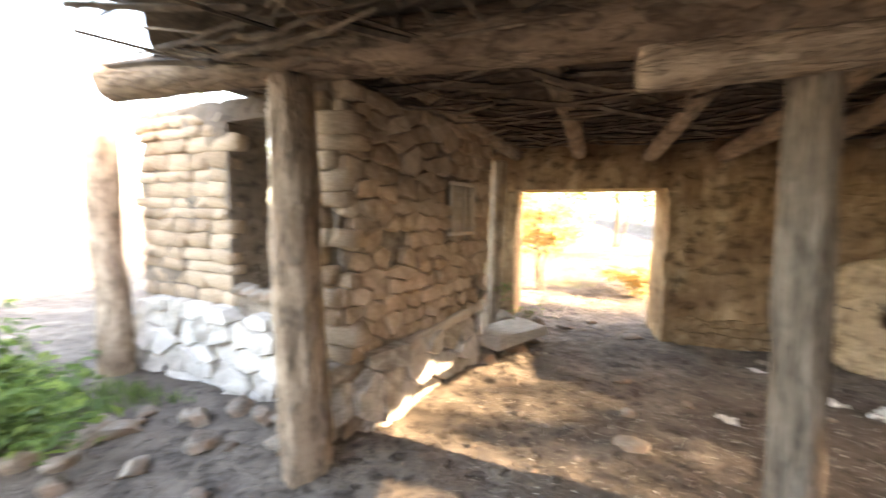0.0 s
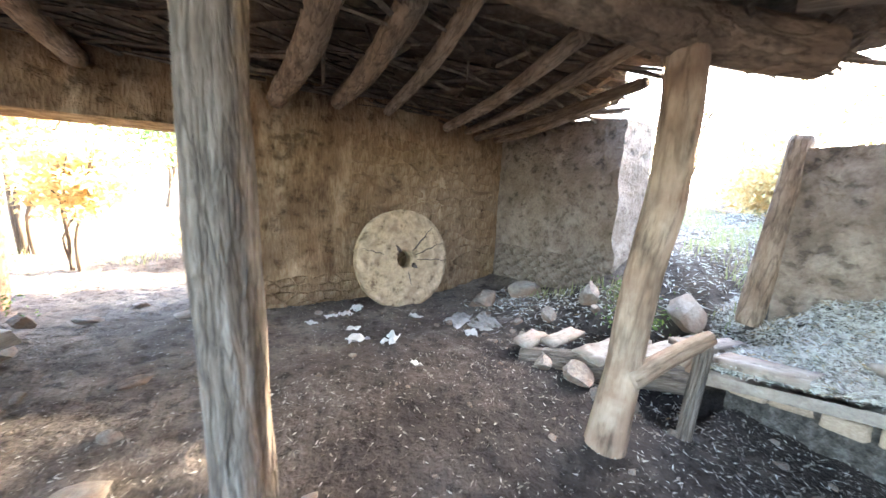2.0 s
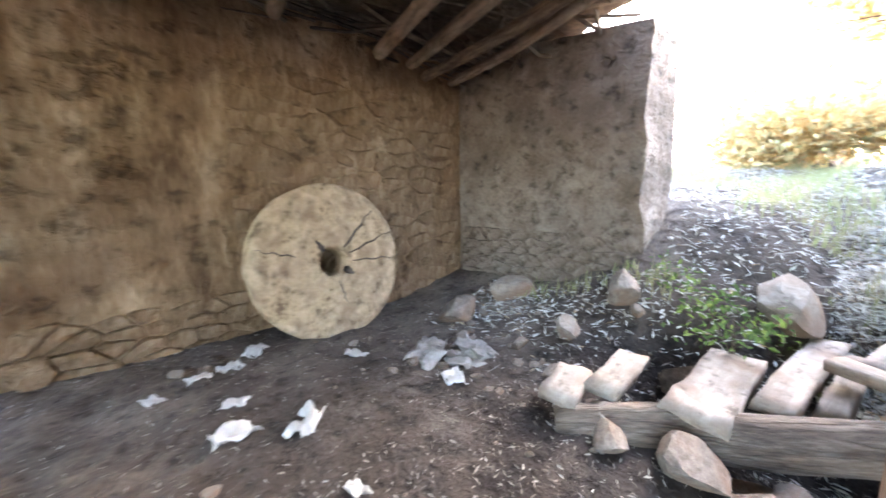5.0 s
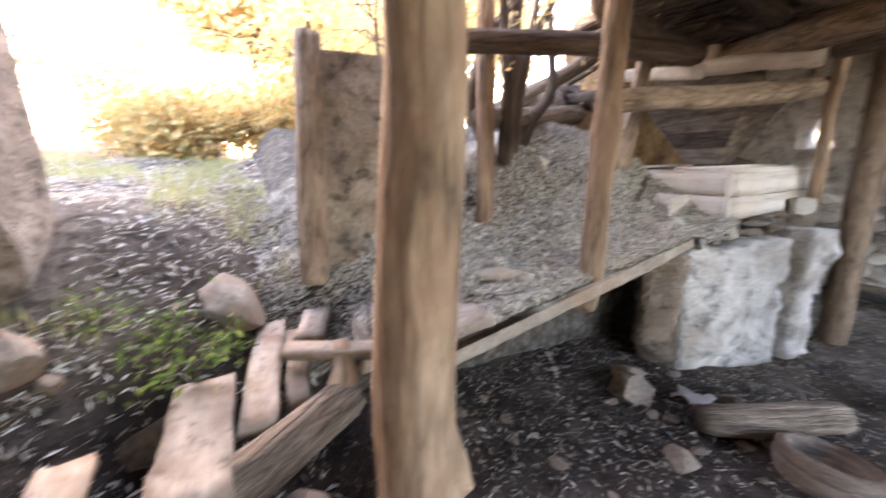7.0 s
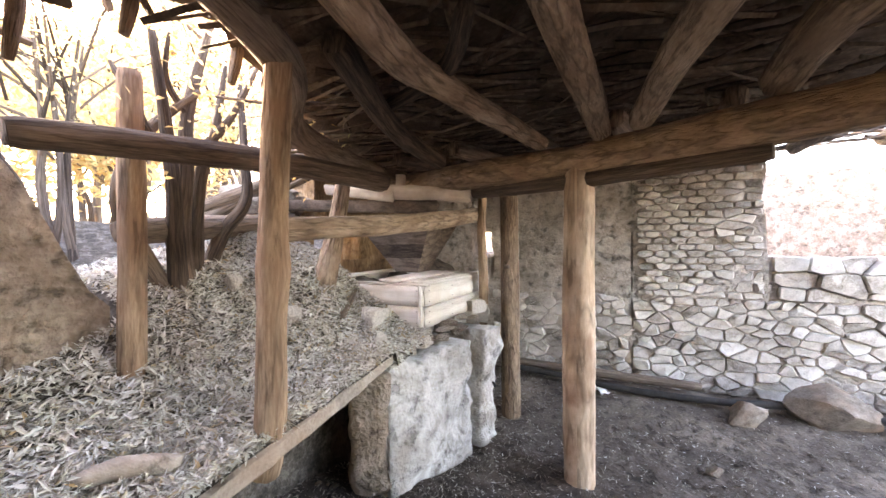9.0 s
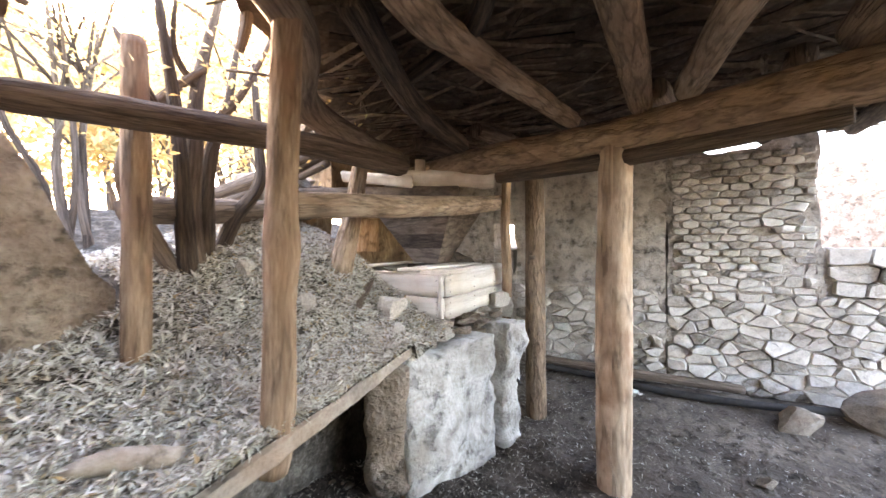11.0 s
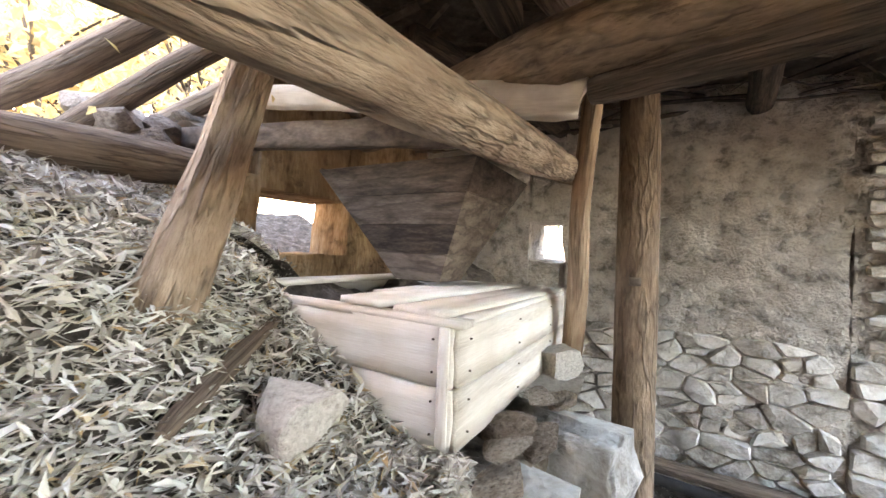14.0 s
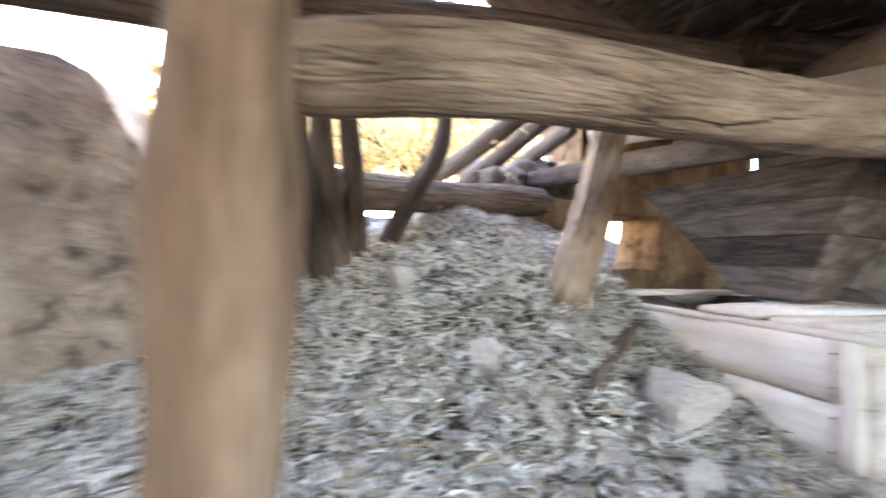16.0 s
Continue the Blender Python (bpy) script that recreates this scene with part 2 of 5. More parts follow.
M_BRICKWHITE = rough_surface("pale_block", [(0.3, (0.42, 0.40, 0.37)), (0.7, (0.62, 0.60, 0.56))], 8, bump=0.5)


# ---------------------------------------------------------------- helpers
def mesh_of(name, bm, material, smooth=True):
    me = bpy.data.meshes.new(name)
    bm.normal_update()
    bm.to_mesh(me)
    bm.free()
    me.materials.append(material)
    if smooth:
        me.shade_smooth()
    return me


def part(name, bm, material, parent, label="", smooth=True):
    ob = new(name, mesh_of(name, bm, material, smooth))
    ob.parent = parent
    if label:
        tagged(ob, label)
    return ob


def thing(name, bm, material, label, category, group="", kind="", smooth=True):
    return tagged(new(name, mesh_of(name, bm, material, smooth)), label, category, group, kind)


def holder(name, at, label, category, group="", kind=""):
    ob = new(name)
    ob.location = at
    ob.empty_display_size = 0.1
    return tagged(ob, label, category, group, kind)


def ss(a, b, x):
    t = min(1.0, max(0.0, (x - a) / (b - a)))
    return t * t * (3 - 2 * t)


def nz(p, s, seed=0.0):
    return noise.noise(Vector((p[0] * s + seed, p[1] * s - seed * 0.7, p[2] * s + seed * 1.3)))


def log_into(bm, points, radii, seed=0.0, sides=18, rough=0.10, flute=0.05, step=0.07, flat=1.0):
    """A tapering, lumpy round timber along a smooth line through the points."""
    uv = bm.loops.layers.uv.verify()
    pts = [Vector(p) for p in points]
    line, rad = [], []
    for i in range(len(pts) - 1):
        a, b = pts[i], pts[i + 1]
        p0, p3 = pts[max(0, i - 1)], pts[min(len(pts) - 1, i + 2)]
        count = max(2, int((b - a).length / step))
        for k in range(count):
            t = k / count
            line.append(0.5 * ((2 * a) + (b - p0) * t + (2 * p0 - 5 * a + 4 * b - p3) * t * t + (3 * a - p0 - 3 * b + p3) * t ** 3))
            rad.append(radii[i] * (1 - t) + radii[i + 1] * t)
    line.append(pts[-1])
    rad.append(radii[-1])
    rings, run = [], 0.0
    side = Vector((0, 0, 1)) if abs((pts[-1] - pts[0]).normalized().z) < 0.8 else Vector((1, 0, 0))
    for i, c in enumerate(line):
        d = (line[min(i + 1, len(line) - 1)] - line[max(i - 1, 0)]).normalized()
        u = d.cross(side).normalized()
        v = u.cross(d)
        if i:
            run += (c - line[i - 1]).length
        ring = []
        for k in range(sides):
            a = 2 * math.pi * k / sides
            q = (math.cos(a), math.sin(a), run * 1.1)
            r = rad[i] * (1 + rough * 1.6 * nz(q, 0.9, seed) + rough * nz(q, 2.6, seed + 7)
                          + flute * noise.noise(Vector((math.cos(a) * 5 + seed, math.sin(a) * 5, run * 0.7))) * 1.6)
            if i in (0, len(line) - 1):
                r *= 0.88
            ring.append(bm.verts.new(c + u * (r * math.cos(a)) + v * (r * math.sin(a) * flat)))
        rings.append((ring, run))
    for (r0, v0), (r1, v1) in zip(rings, rings[1:]):
        for k in range(sides):
            f = bm.faces.new((r0[k], r0[(k + 1) % sides], r1[(k + 1) % sides], r1[k]))
            for loop, (uu, vv) in zip(f.loops, ((k, v0), (k + 1, v0), (k + 1, v1), (k, v1))):
                loop[uv].uv = (uu / sides + seed, vv + seed * 3)
    for ring, flip in ((rings[0][0], True), (rings[-1][0], False)):
        f = bm.faces.new(ring[::-1] if flip else ring)
        for loop in f.loops:
            loop[uv].uv = (loop.vert.co.x * 2 + seed, loop.vert.co.z * 2)
    return bm


def log(name, points, radii, material, label, category, seed=0.0, group="", **kw):
    return thing(name, log_into(bmesh.new(), points, radii, seed, **kw), material, label, category, group)


def board_into(bm, length, width, thick, seed=0.0, wear=0.006, m=Matrix()):
    """A worn board along x, centred, with chipped ends and eased edges."""
    nx, ny = max(4, int(length / 0.09)), 3
    res = bmesh.ops.create_grid(bm, x_segments=nx, y_segments=ny, size=0.5)
    top = res["verts"]
    ext = bmesh.ops.extrude_face_region(bm, geom=list({f for v in top for f in v.link_faces}))
    low = [g for g in ext["geom"] if isinstance(g, bmesh.types.BMVert)]
    lowset = set(low)
    for v in top + low:
        z = 0.5 if v in lowset else -0.5
        x, y = v.co.x * length, v.co.y * width
        edge = 1.0 if abs(v.co.y) > 0.45 else 0.0
        p = (x, y * 3, z)
        e = wear * (nz(p, 5, seed) + 0.6 * nz(p, 14, seed + 3))
        if abs(v.co.x) > 0.49:
            x += 2.2 * wear * nz((0, y, z), 18, seed)
        v.co = m @ Vector((x, y + (e * 1.4 if edge else 0) - 0.02 * width * edge * (1 if y > 0 else -1) * (z > 0), z * thick + e * 0.8))
    bmesh.ops.recalc_face_normals(bm, faces=bm.faces[:])
    return bm


def board(name, centre, length, width, thick, rz, rx, ry, material, label, category, seed=0.0, group="", wear=0.006):
    ob = thing(name, board_into(bmesh.new(), length, width, thick, seed, wear), material, label, category, group)
    ob.matrix_basis = pose(*centre, rx, ry, rz)
    return ob


def rock_mesh(name, seed, material, detail=2, angular=0.55):
    bm = bmesh.new()
    bmesh.ops.create_icosphere(bm, subdivisions=detail, radius=0.5)
    rng = random.Random(seed)
    cuts = [(Vector((rng.uniform(-1, 1), rng.uniform(-1, 1), rng.uniform(-1, 1))).normalized(), rng.uniform(0.20, 0.37)) for _ in range(13)]
    for v in bm.verts:
        for d, off in cuts:
            over = v.co.dot(d) - off
            if over > 0:
                v.co -= d * over * 0.97
        v.co *= 1 + 0.05 * nz(v.co, 5, seed * 1.7) + 0.025 * nz(v.co, 13, seed)
    lo = [min(v.co[i] for v in bm.verts) for i in range(3)]
    hi = [max(v.co[i] for v in bm.verts) for i in range(3)]
    for v in bm.verts:
        v.co = Vector([(v.co[i] - (lo[i] + hi[i]) / 2) / (hi[i] - lo[i]) for i in range(3)])
    me = mesh_of(name, bm, material)
    me.set_sharp_from_angle(angle=radians(18))
    return me


def rock(name, at, size, rz, mesh, label, category="stone", group="", tilt=0):
    ob = tagged(new(name, mesh), label, category, group)
    ob.matrix_basis = pose(*at, tilt, tilt * 0.6, rz)
    ob.scale = size
    return ob


def wall_block(bm, p0, p1, thick, z0, top, bottom=None, cell=0.09, rough=0.02, seed=0.0, lean=0.0):
    """A mud wall piece between two plan points: the line is its face, thickness goes to its left. top is a height or a function of 0..1."""
    a, b = Vector((*p0, 0)), Vector((*p1, 0))
    along = (b - a).normalized()
    inward = Vector((-along.y, along.x, 0))
    length = (b - a).length
    nx, nzc, ny = max(2, int(length / cell)), 0, max(2, int(thick / 0.2))
    high = top if callable(top) else (lambda s: top)
    tall = max(high(k / 8) for k in range(9)) - z0
    nzc = max(2, int(tall / cell))
    grid = {}

    def vert(i, j, k):
        if (i, j, k) not in grid:
            s, d, h = i / nx, j / ny, k / nzc
            base = bottom(s) if bottom else z0
            z = base + (high(s) - base) * h
            p = a + along * (s * length) + inward * (d * thick + lean * (z - z0))
            p.z = z
            w = rough * (1.2 * nz(p, 1.7, seed) + 0.8 * nz(p, 5.0, seed + 4) + 0.4 * nz(p, 13, seed + 9))
            out = Vector((0, 0, 0))
            if j == 0:
                out -= inward
            elif j == ny:
                out += inward
            if i == 0:
                out -= along * 0.8
            elif i == nx:
                out += along * 0.8
            if k == nzc:
                out.z += 0.7
            grid[i, j, k] = bm.verts.new(p + out * w)
        return grid[i, j, k]

    def quad(*keys):
        bm.faces.new([vert(*k) for k in keys])

    for i in range(nx):
        for k in range(nzc):
            quad((i, 0, k), (i + 1, 0, k), (i + 1, 0, k + 1), (i, 0, k + 1))
            quad((i + 1, ny, k), (i, ny, k), (i, ny, k + 1), (i + 1, ny, k + 1))
        for j in range(ny):
            quad((i, j, nzc), (i + 1, j, nzc), (i + 1, j + 1, nzc), (i, j + 1, nzc))
            quad((i, j + 1, 0), (i + 1, j + 1, 0), (i + 1, j, 0), (i, j, 0))
    for j in range(ny):
        for k in range(nzc):
            quad((0, j + 1, k), (0, j, k), (0, j, k + 1), (0, j + 1, k + 1))
            quad((nx, j, k), (nx, j + 1, k), (nx, j + 1, k + 1), (nx, j, k + 1))
    bmesh.ops.recalc_face_normals(bm, faces=bm.faces[:])
    return bm


def wall(name, blocks, material, label, **kw):
    bm = bmesh.new()
    for bl in blocks:
        wall_block(bm, **{**kw, **bl})
    ob = thing(name, bm, material, label, "wall", kind="structure")
    ob.data.set_sharp_from_angle(angle=radians(48))
    return ob


def scatter_mesh(name, spots, material, label, category, curl=0.25, kind="stuff"):
    """Many small pointed leaves in one mesh; spots: rows of x, y, z, heading, pitch, roll, length, width."""
    n = len(spots)
    base = np.array([(-0.5, 0, 0), (-0.12, 0.5, curl), (0.5, 0, 0.0), (-0.12, -0.5, curl)])
    h, p, r = spots[:, 3], spots[:, 4], spots[:, 5]
    L, W = spots[:, 6], spots[:, 7]
    loc = np.empty((n, 4, 3))
    loc[:, :, 0] = base[None, :, 0] * L[:, None]
    y = base[None, :, 1] * W[:, None]
    z = base[None, :, 2] * W[:, None]
    loc[:, :, 1] = y * np.cos(r)[:, None] - z * np.sin(r)[:, None]
    loc[:, :, 2] = y * np.sin(r)[:, None] + z * np.cos(r)[:, None]
    x2 = loc[:, :, 0] * np.cos(p)[:, None] - loc[:, :, 2] * np.sin(p)[:, None]
    z2 = loc[:, :, 0] * np.sin(p)[:, None] + loc[:, :, 2] * np.cos(p)[:, None]
    x3 = x2 * np.cos(h)[:, None] - loc[:, :, 1] * np.sin(h)[:, None]
    y3 = x2 * np.sin(h)[:, None] + loc[:, :, 1] * np.cos(h)[:, None]
    verts = np.stack([x3, y3, z2], -1) + spots[:, None, :3]
    me = bpy.data.meshes.new(name)
    faces = np.arange(n * 4).reshape(n, 4)
    tris = np.concatenate([faces[:, [0, 1, 2]], faces[:, [0, 2, 3]]], 1).reshape(-1, 3)
    me.from_pydata(verts.reshape(-1, 3).tolist(), [], tris.tolist())
    me.materials.append(material)
    return tagged(new(name, me), label, category, kind=kind)


# ---------------------------------------------------------------- ground
def heap_height(x, y):
    z = 0.79 - 0.14 * y + 0.33 * (x - 3.4) + 0.30 * math.exp(-((x - 4.75) ** 2 + (y + 0.85) ** 2) / 0.5) - 0.42 * ss(1.15, 1.7, y) * ss(4.7, 4.0, x) - 0.12 * ss(1.5, 2.0, y)
    z += 0.30 * math.exp(-((x - 4.62) ** 2 / 0.28 + (y - 0.0) ** 2 / 0.55)) + 0.10 * math.exp(-((x - 4.1) ** 2 + (y + 0.65) ** 2) / 0.12)
    z -= 0.42 * ss(-1.25, -1.9, y) * ss(4.4, 4.7, x)
    return min(z, 1.75 + 0.02 * x) + 0.05 * nz((x, y, 0), 2.3, 5) + 0.045 * nz((x, y, 0), 6, 9) + 0.02 * nz((x, y, 0), 13, 4)


def ground_height(x, y):
    base = 0.27 * ss(-1.0, 3.0, y) - 0.10 * ss(-0.3, -1.2, y) * ss(-3.2, -2.2, y)
    rise = 0.95 * ss(3.4, 5.4, x) * (1 - 0.75 * ss(2.9, 4.1, y) * (1 - ss(4.9, 5.6, x))) + 0.10 * max(0.0, min(x, 18) - 5.4)
    k = ss(3.95, 4.15, x) * (1 - ss(1.95, 2.35, y))
    z = base + rise * ss(2.0, 2.5, y) if x < 3.95 else base + rise
    z = z * (1 - k) + k * (min(heap_height(x, y) - 0.13, 1.5))
    if x > 7:
        z += 0.08 * (x - 7) * ss(-2, -12, y) * ss(7, 12, x)
    z += 0.25 * ss(6.2, 9, y) * (1 - ss(3, 6, x))
    z += -0.05 * ss(-1.9, -3.5, x)
    z -= 0.28 * ss(3.05, 3.35, x) * ss(4.15, 3.8, x) * ss(1.5, 1.75, y) * ss(2.95, 2.6, y)
    amp = 0.03 if -3 < x < 3.4 else 0.06
    return z + amp * nz((x, y, 0), 1.4, 2) + 0.022 * nz((x, y, 0), 5.0, 3) + 0.014 * nz((x, y, 0), 9.0, 6) + 0.010 * nz((x, y, 0), 14, 8)


def axis(parts):
    out = []
    for a, b, n in parts:
        out += [a + (b - a) * i / n for i in range(n)]
    return out + [parts[-1][1]]


bm = bmesh.new()
gx = axis([(-900, -60, 5), (-60, -6, 16), (-6, -2.4, 30), (-2.4, 5.4, 150), (5.4, 12, 40), (12, 60, 16), (60, 900, 5)])
gy = axis([(-900, -60, 5), (-60, -6, 14), (-6, -3.6, 14), (-3.6, 6.4, 180), (6.4, 14, 40), (14, 60, 14), (60, 900, 5)])
rows = [[bm.verts.new((x, y, ground_height(max(-40, min(40, x)), max(-40, min(40, y))))) for x in gx] for y in gy]
for r0, r1 in zip(rows, rows[1:]):
    for k in range(len(gx) - 1):
        bm.faces.new((r0[k], r0[k + 1], r1[k + 1], r1[k]))
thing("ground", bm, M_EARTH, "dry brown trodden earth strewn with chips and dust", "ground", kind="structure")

# ---------------------------------------------------------------- walls
wall("wall_north", [
    dict(p0=(4.75, 5.06), p1=(0.86, 5.02), z0=-0.1, top=2.75),
    dict(p0=(0.86, 5.02), p1=(-0.98, 5.25), z0=2.14, top=2.75),
    dict(p0=(-0.95, 5.25), p1=(-4.6, 5.3), z0=-0.1, top=2.75),
], M_MUD_WARM, "ochre mud-plastered wall with a wide open gateway", thick=-0.78, rough=0.03)
wall("wall_east", [dict(p0=(4.56, 3.05), p1=(4.58, 5.2), z0=0.1, top=lambda s: 2.55 + 0.25 * s)], M_MUD,
     "grey-brown mud-plastered wall with a broken end", thick=-0.55, rough=0.035)
wall("wall_east_stub", [dict(p0=(4.38, 0.5), p1=(4.40, 1.57), z0=0.5, top=lambda s: 1.35 + 0.75 * ss(0.0, 0.42, s))], M_MUD,
     "eroded stub of mud wall standing in leaf litter", thick=-0.42, rough=0.035)
wall("wall_west", [
    dict(p0=(-1.14, 3.93), p1=(-1.72, 2.10), z0=-0.1, top=2.66),
], M_MUD, "eroded adobe wall on a rubble footing", thick=-0.33, rough=0.045)
wall("wall_front", [
    dict(p0=(-4.45, 2.72), p1=(-3.13, 2.55), z0=-0.2, top=2.72),
    dict(p0=(-3.13, 2.55), p1=(-2.10, 2.35), z0=-0.2, top=1.05),
    dict(p0=(-3.13, 2.55), p1=(-2.10, 2.35), z0=2.55, top=2.72),
], M_MUD, "adobe wall with a window opening on rubble stone", thick=0.42, rough=0.03)
wall("wall_south", [
    dict(p0=(4.9, -3.42), p1=(3.86, -3.42), z0=-0.2, top=2.75),
    dict(p0=(3.86, -3.42), p1=(3.58, -3.42), z0=-0.2, top=1.5),
    dict(p0=(3.86, -3.42), p1=(3.58, -3.42), z0=1.83, top=2.75),
    dict(p0=(3.58, -3.42), p1=(1.85, -3.42), z0=-0.2, top=2.74),
    dict(p0=(1.85, -3.44), p1=(0.60, -3.52), z0=-0.2, top=lambda s: 2.74 - 0.24 * ss(0.1, 0.3, s) + 0.16 * ss(0.62, 0.8, s)),
    dict(p0=(0.60, -3.52), p1=(-2.6, -3.75), z0=-0.2, top=1.48),
], M_MUD_PALE, "mud-plastered rubble stone wall with a small window", thick=0.5, rough=0.04)
wall("wall_hopper_side", [
    dict(p0=(5.09, -2.50), p1=(5.0, -3.5), z0=0.3, top=2.7),
    dict(p0=(5.15, -1.74), p1=(5.09, -2.50), z0=0.3, top=1.46),
    dict(p0=(5.15, -1.74), p1=(5.09, -2.50), z0=1.90, top=2.7),
    dict(p0=(5.2, -1.0), p1=(5.15, -1.74), z0=0.3, top=1.98),
], M_MUD_WARM, "mud wall with a small sunlit window", thick=0.5, rough=0.03)
wall("wall_rear", [dict(p0=(2.5, -6.0), p1=(-5.0, -6.3), z0=-0.3, top=2.72)], M_REDCLAY, "red-brown mud wall beyond the low wall", thick=0.4)
wall("wall_rear_west", [dict(p0=(-4.6, -3.9), p1=(-4.6, -7.5), z0=-0.3, top=2.3)], M_MUD, "distant red-brown mud wall", thick=0.5)

# ---------------------------------------------------------------- posts and beams
log("post", [(0.70, 1.95, 0.05), (0.70, 1.95, 0.6), (0.665, 1.94, 1.4), (0.65, 1.95, 2.05), (0.645, 1.96, 2.47)], [0.115, 0.098, 0.098, 0.09, 0.088], M_GREYLOG,
    "grey cracked tree-trunk post with knots", "post", 1.0, sides=36, rough=0.10, flute=0.12, step=0.04)
log("post", [(-1.80, 1.80, -0.05), (-1.80, 1.8, 0.5), (-1.84, 1.8, 1.4), (-1.86, 1.8, 2.56)], [0.145, 0.15, 0.135, 0.12], M_BARK,
    "gnarled brown trunk post beside the adobe wall", "post", 2.0, sides=32, rough=0.12, flute=0.10, step=0.05)
log("leaning_post", [(2.56, 1.74, 0.1), (2.66, 1.73, 0.65), (2.68, 1.70, 1.2), (2.72, 1.65, 1.7), (2.78, 1.66, 2.45)], [0.125, 0.10, 0.095, 0.095, 0.10], M_PALELOG,
    "pale peeled leaning trunk post with a low fork", "post", 3.0, sides=32, rough=0.08, flute=0.05)
log("post", [(2.20, -1.38, -0.25), (2.20, -1.38, 0.7), (2.20, -1.38, 1.4), (2.19, -1.37, 2.22)], [0.112, 0.115, 0.11, 0.105], M_PALELOG,
    "straight peeled round post with worn red-brown bark", "post", 4.0, sides=28, rough=0.05, flute=0.05)
log("post", [(2.95, -2.2, -0.1), (2.96, -2.22, 0.9), (2.97, -2.24, 1.6), (2.98, -2.25, 2.4)], [0.10, 0.095, 0.09, 0.085], M_BARK,
    "square-hewn brown post with a peg hole", "post", 5.0, sides=16, rough=0.04, flute=0.04)
peg = part("peg", board_into(bmesh.new(), 0.05, 0.035, 0.03, 2.0), M_DARKPLANK, bpy.data.objects["post.003"], "dark square peg end")
peg.matrix_basis = pose(2.97, -2.135, 1.43, 90, 0, 8)
log("thin_post", [(3.28, -2.3, 0.8), (3.22, -2.15, 1.3), (3.2, -2.05, 1.8), (3.14, -1.95, 2.35)], [0.05, 0.05, 0.047, 0.045], M_PALELOG,
    "thin pale pole standing beside the grain box", "pole", 6.0, sides=14)
log("post", [(3.36, 0.35, 0.60), (3.33, 0.34, 0.85), (3.34, 0.32, 1.3), (3.325, 0.32, 1.55), (3.32, 0.32, 1.8), (3.29, 0.30, 2.6)], [0.07, 0.068, 0.068, 0.08, 0.064, 0.062], M_PALELOG,
    "pale forked trunk post at the platform edge", "post", 7.0, sides=26, rough=0.07, flute=0.05)
log("post", [(4.14, 0.52, 0.8), (4.13, 0.51, 1.6), (4.15, 0.5, 2.56)], [0.065, 0.06, 0.055], M_PALELOG,
    "upright pole in the leaf heap", "pole", 8.0, sides=16)
log("slanting_post", [(4.05, -0.68, 1.12), (4.04, -0.75, 1.4), (4.03, -0.85, 1.75), (4.04, -0.96, 2.14), (4.04, -1.0, 2.3)], [0.11, 0.086, 0.066, 0.06, 0.056], M_BARK,
    "thick split slanting post in the leaf heap", "post", 9.0, sides=32, rough=0.14, flute=0.16, step=0.04)
log("post", [(4.36, 1.67, 0.7), (4.42, 1.61, 1.5), (4.46, 1.56, 2.2)], [0.09, 0.085, 0.08], M_BARK, "post against the wall stub", "post", 10.0)

log("beam", [(-3.6, 1.95, 2.72), (-1.9, 1.86, 2.70), (0.0, 1.9, 2.66), (1.3, 1.9, 2.62), (2.75, 1.68, 2.54), (3.4, 1.25, 2.45)], [0.13, 0.14, 0.16, 0.17, 0.15, 0.13], M_BARK,
    "long rough-hewn roof beam across the posts", "beam", 11.0, sides=24, rough=0.08, flute=0.06)
log("bolster", [(-0.05, 1.9, 2.46), (0.6, 1.88, 2.48), (1.5, 1.82, 2.5)], [0.10, 0.11, 0.10], M_BARK, "short bolster log on the post head", "beam", 12.0, sides=20)
log("beam", [(-0.4, -0.35, 2.30), (0.9, -0.80, 2.26), (2.19, -1.36, 2.25), (3.2, -1.55, 2.25), (4.5, -1.98, 2.22)], [0.115, 0.115, 0.115, 0.115, 0.10], M_BARK,
    "heavy brown roof beam on round posts", "beam", 13.0, sides=24, rough=0.07)
log("bolster", [(1.2, -0.95, 2.12), (2.19, -1.36, 2.11), (3.1, -1.6, 2.11)], [0.055, 0.06, 0.05], M_DARKLOG, "dark bolster under the roof beam", "beam", 14.0, sides=16)
log("crossbar", [(3.36, 0.27, 1.73), (3.29, 0.0, 1.75), (3.27, -0.5, 1.78), (3.27, -1.3, 1.86), (3.28, -2.25, 1.97)], [0.058, 0.06, 0.065, 0.068, 0.065], M_BARK,
    "horizontal log rail above the grain box", "log rail", 15.0, sides=22)
log("crossbar", [(4.0, 0.98, 2.105), (4.01, 0.5, 2.16), (3.88, -0.2, 2.19), (3.7, -1.1, 2.18)], [0.06, 0.07, 0.075, 0.08], M_DARKLOG,
    "dark horizontal pole against the sky", "log rail", 16.0, sides=16)
log("crossbar", [(4.2, 0.52, 1.74), (4.5, 0.0, 1.78), (4.8, -0.8, 1.85), (5.0, -1.3, 1.9)], [0.07, 0.085, 0.095, 0.09], M_DARKLOG,
    "low dark rail behind the leaf heap", "log rail", 17.0, sides=14)

rng = random.Random(5)
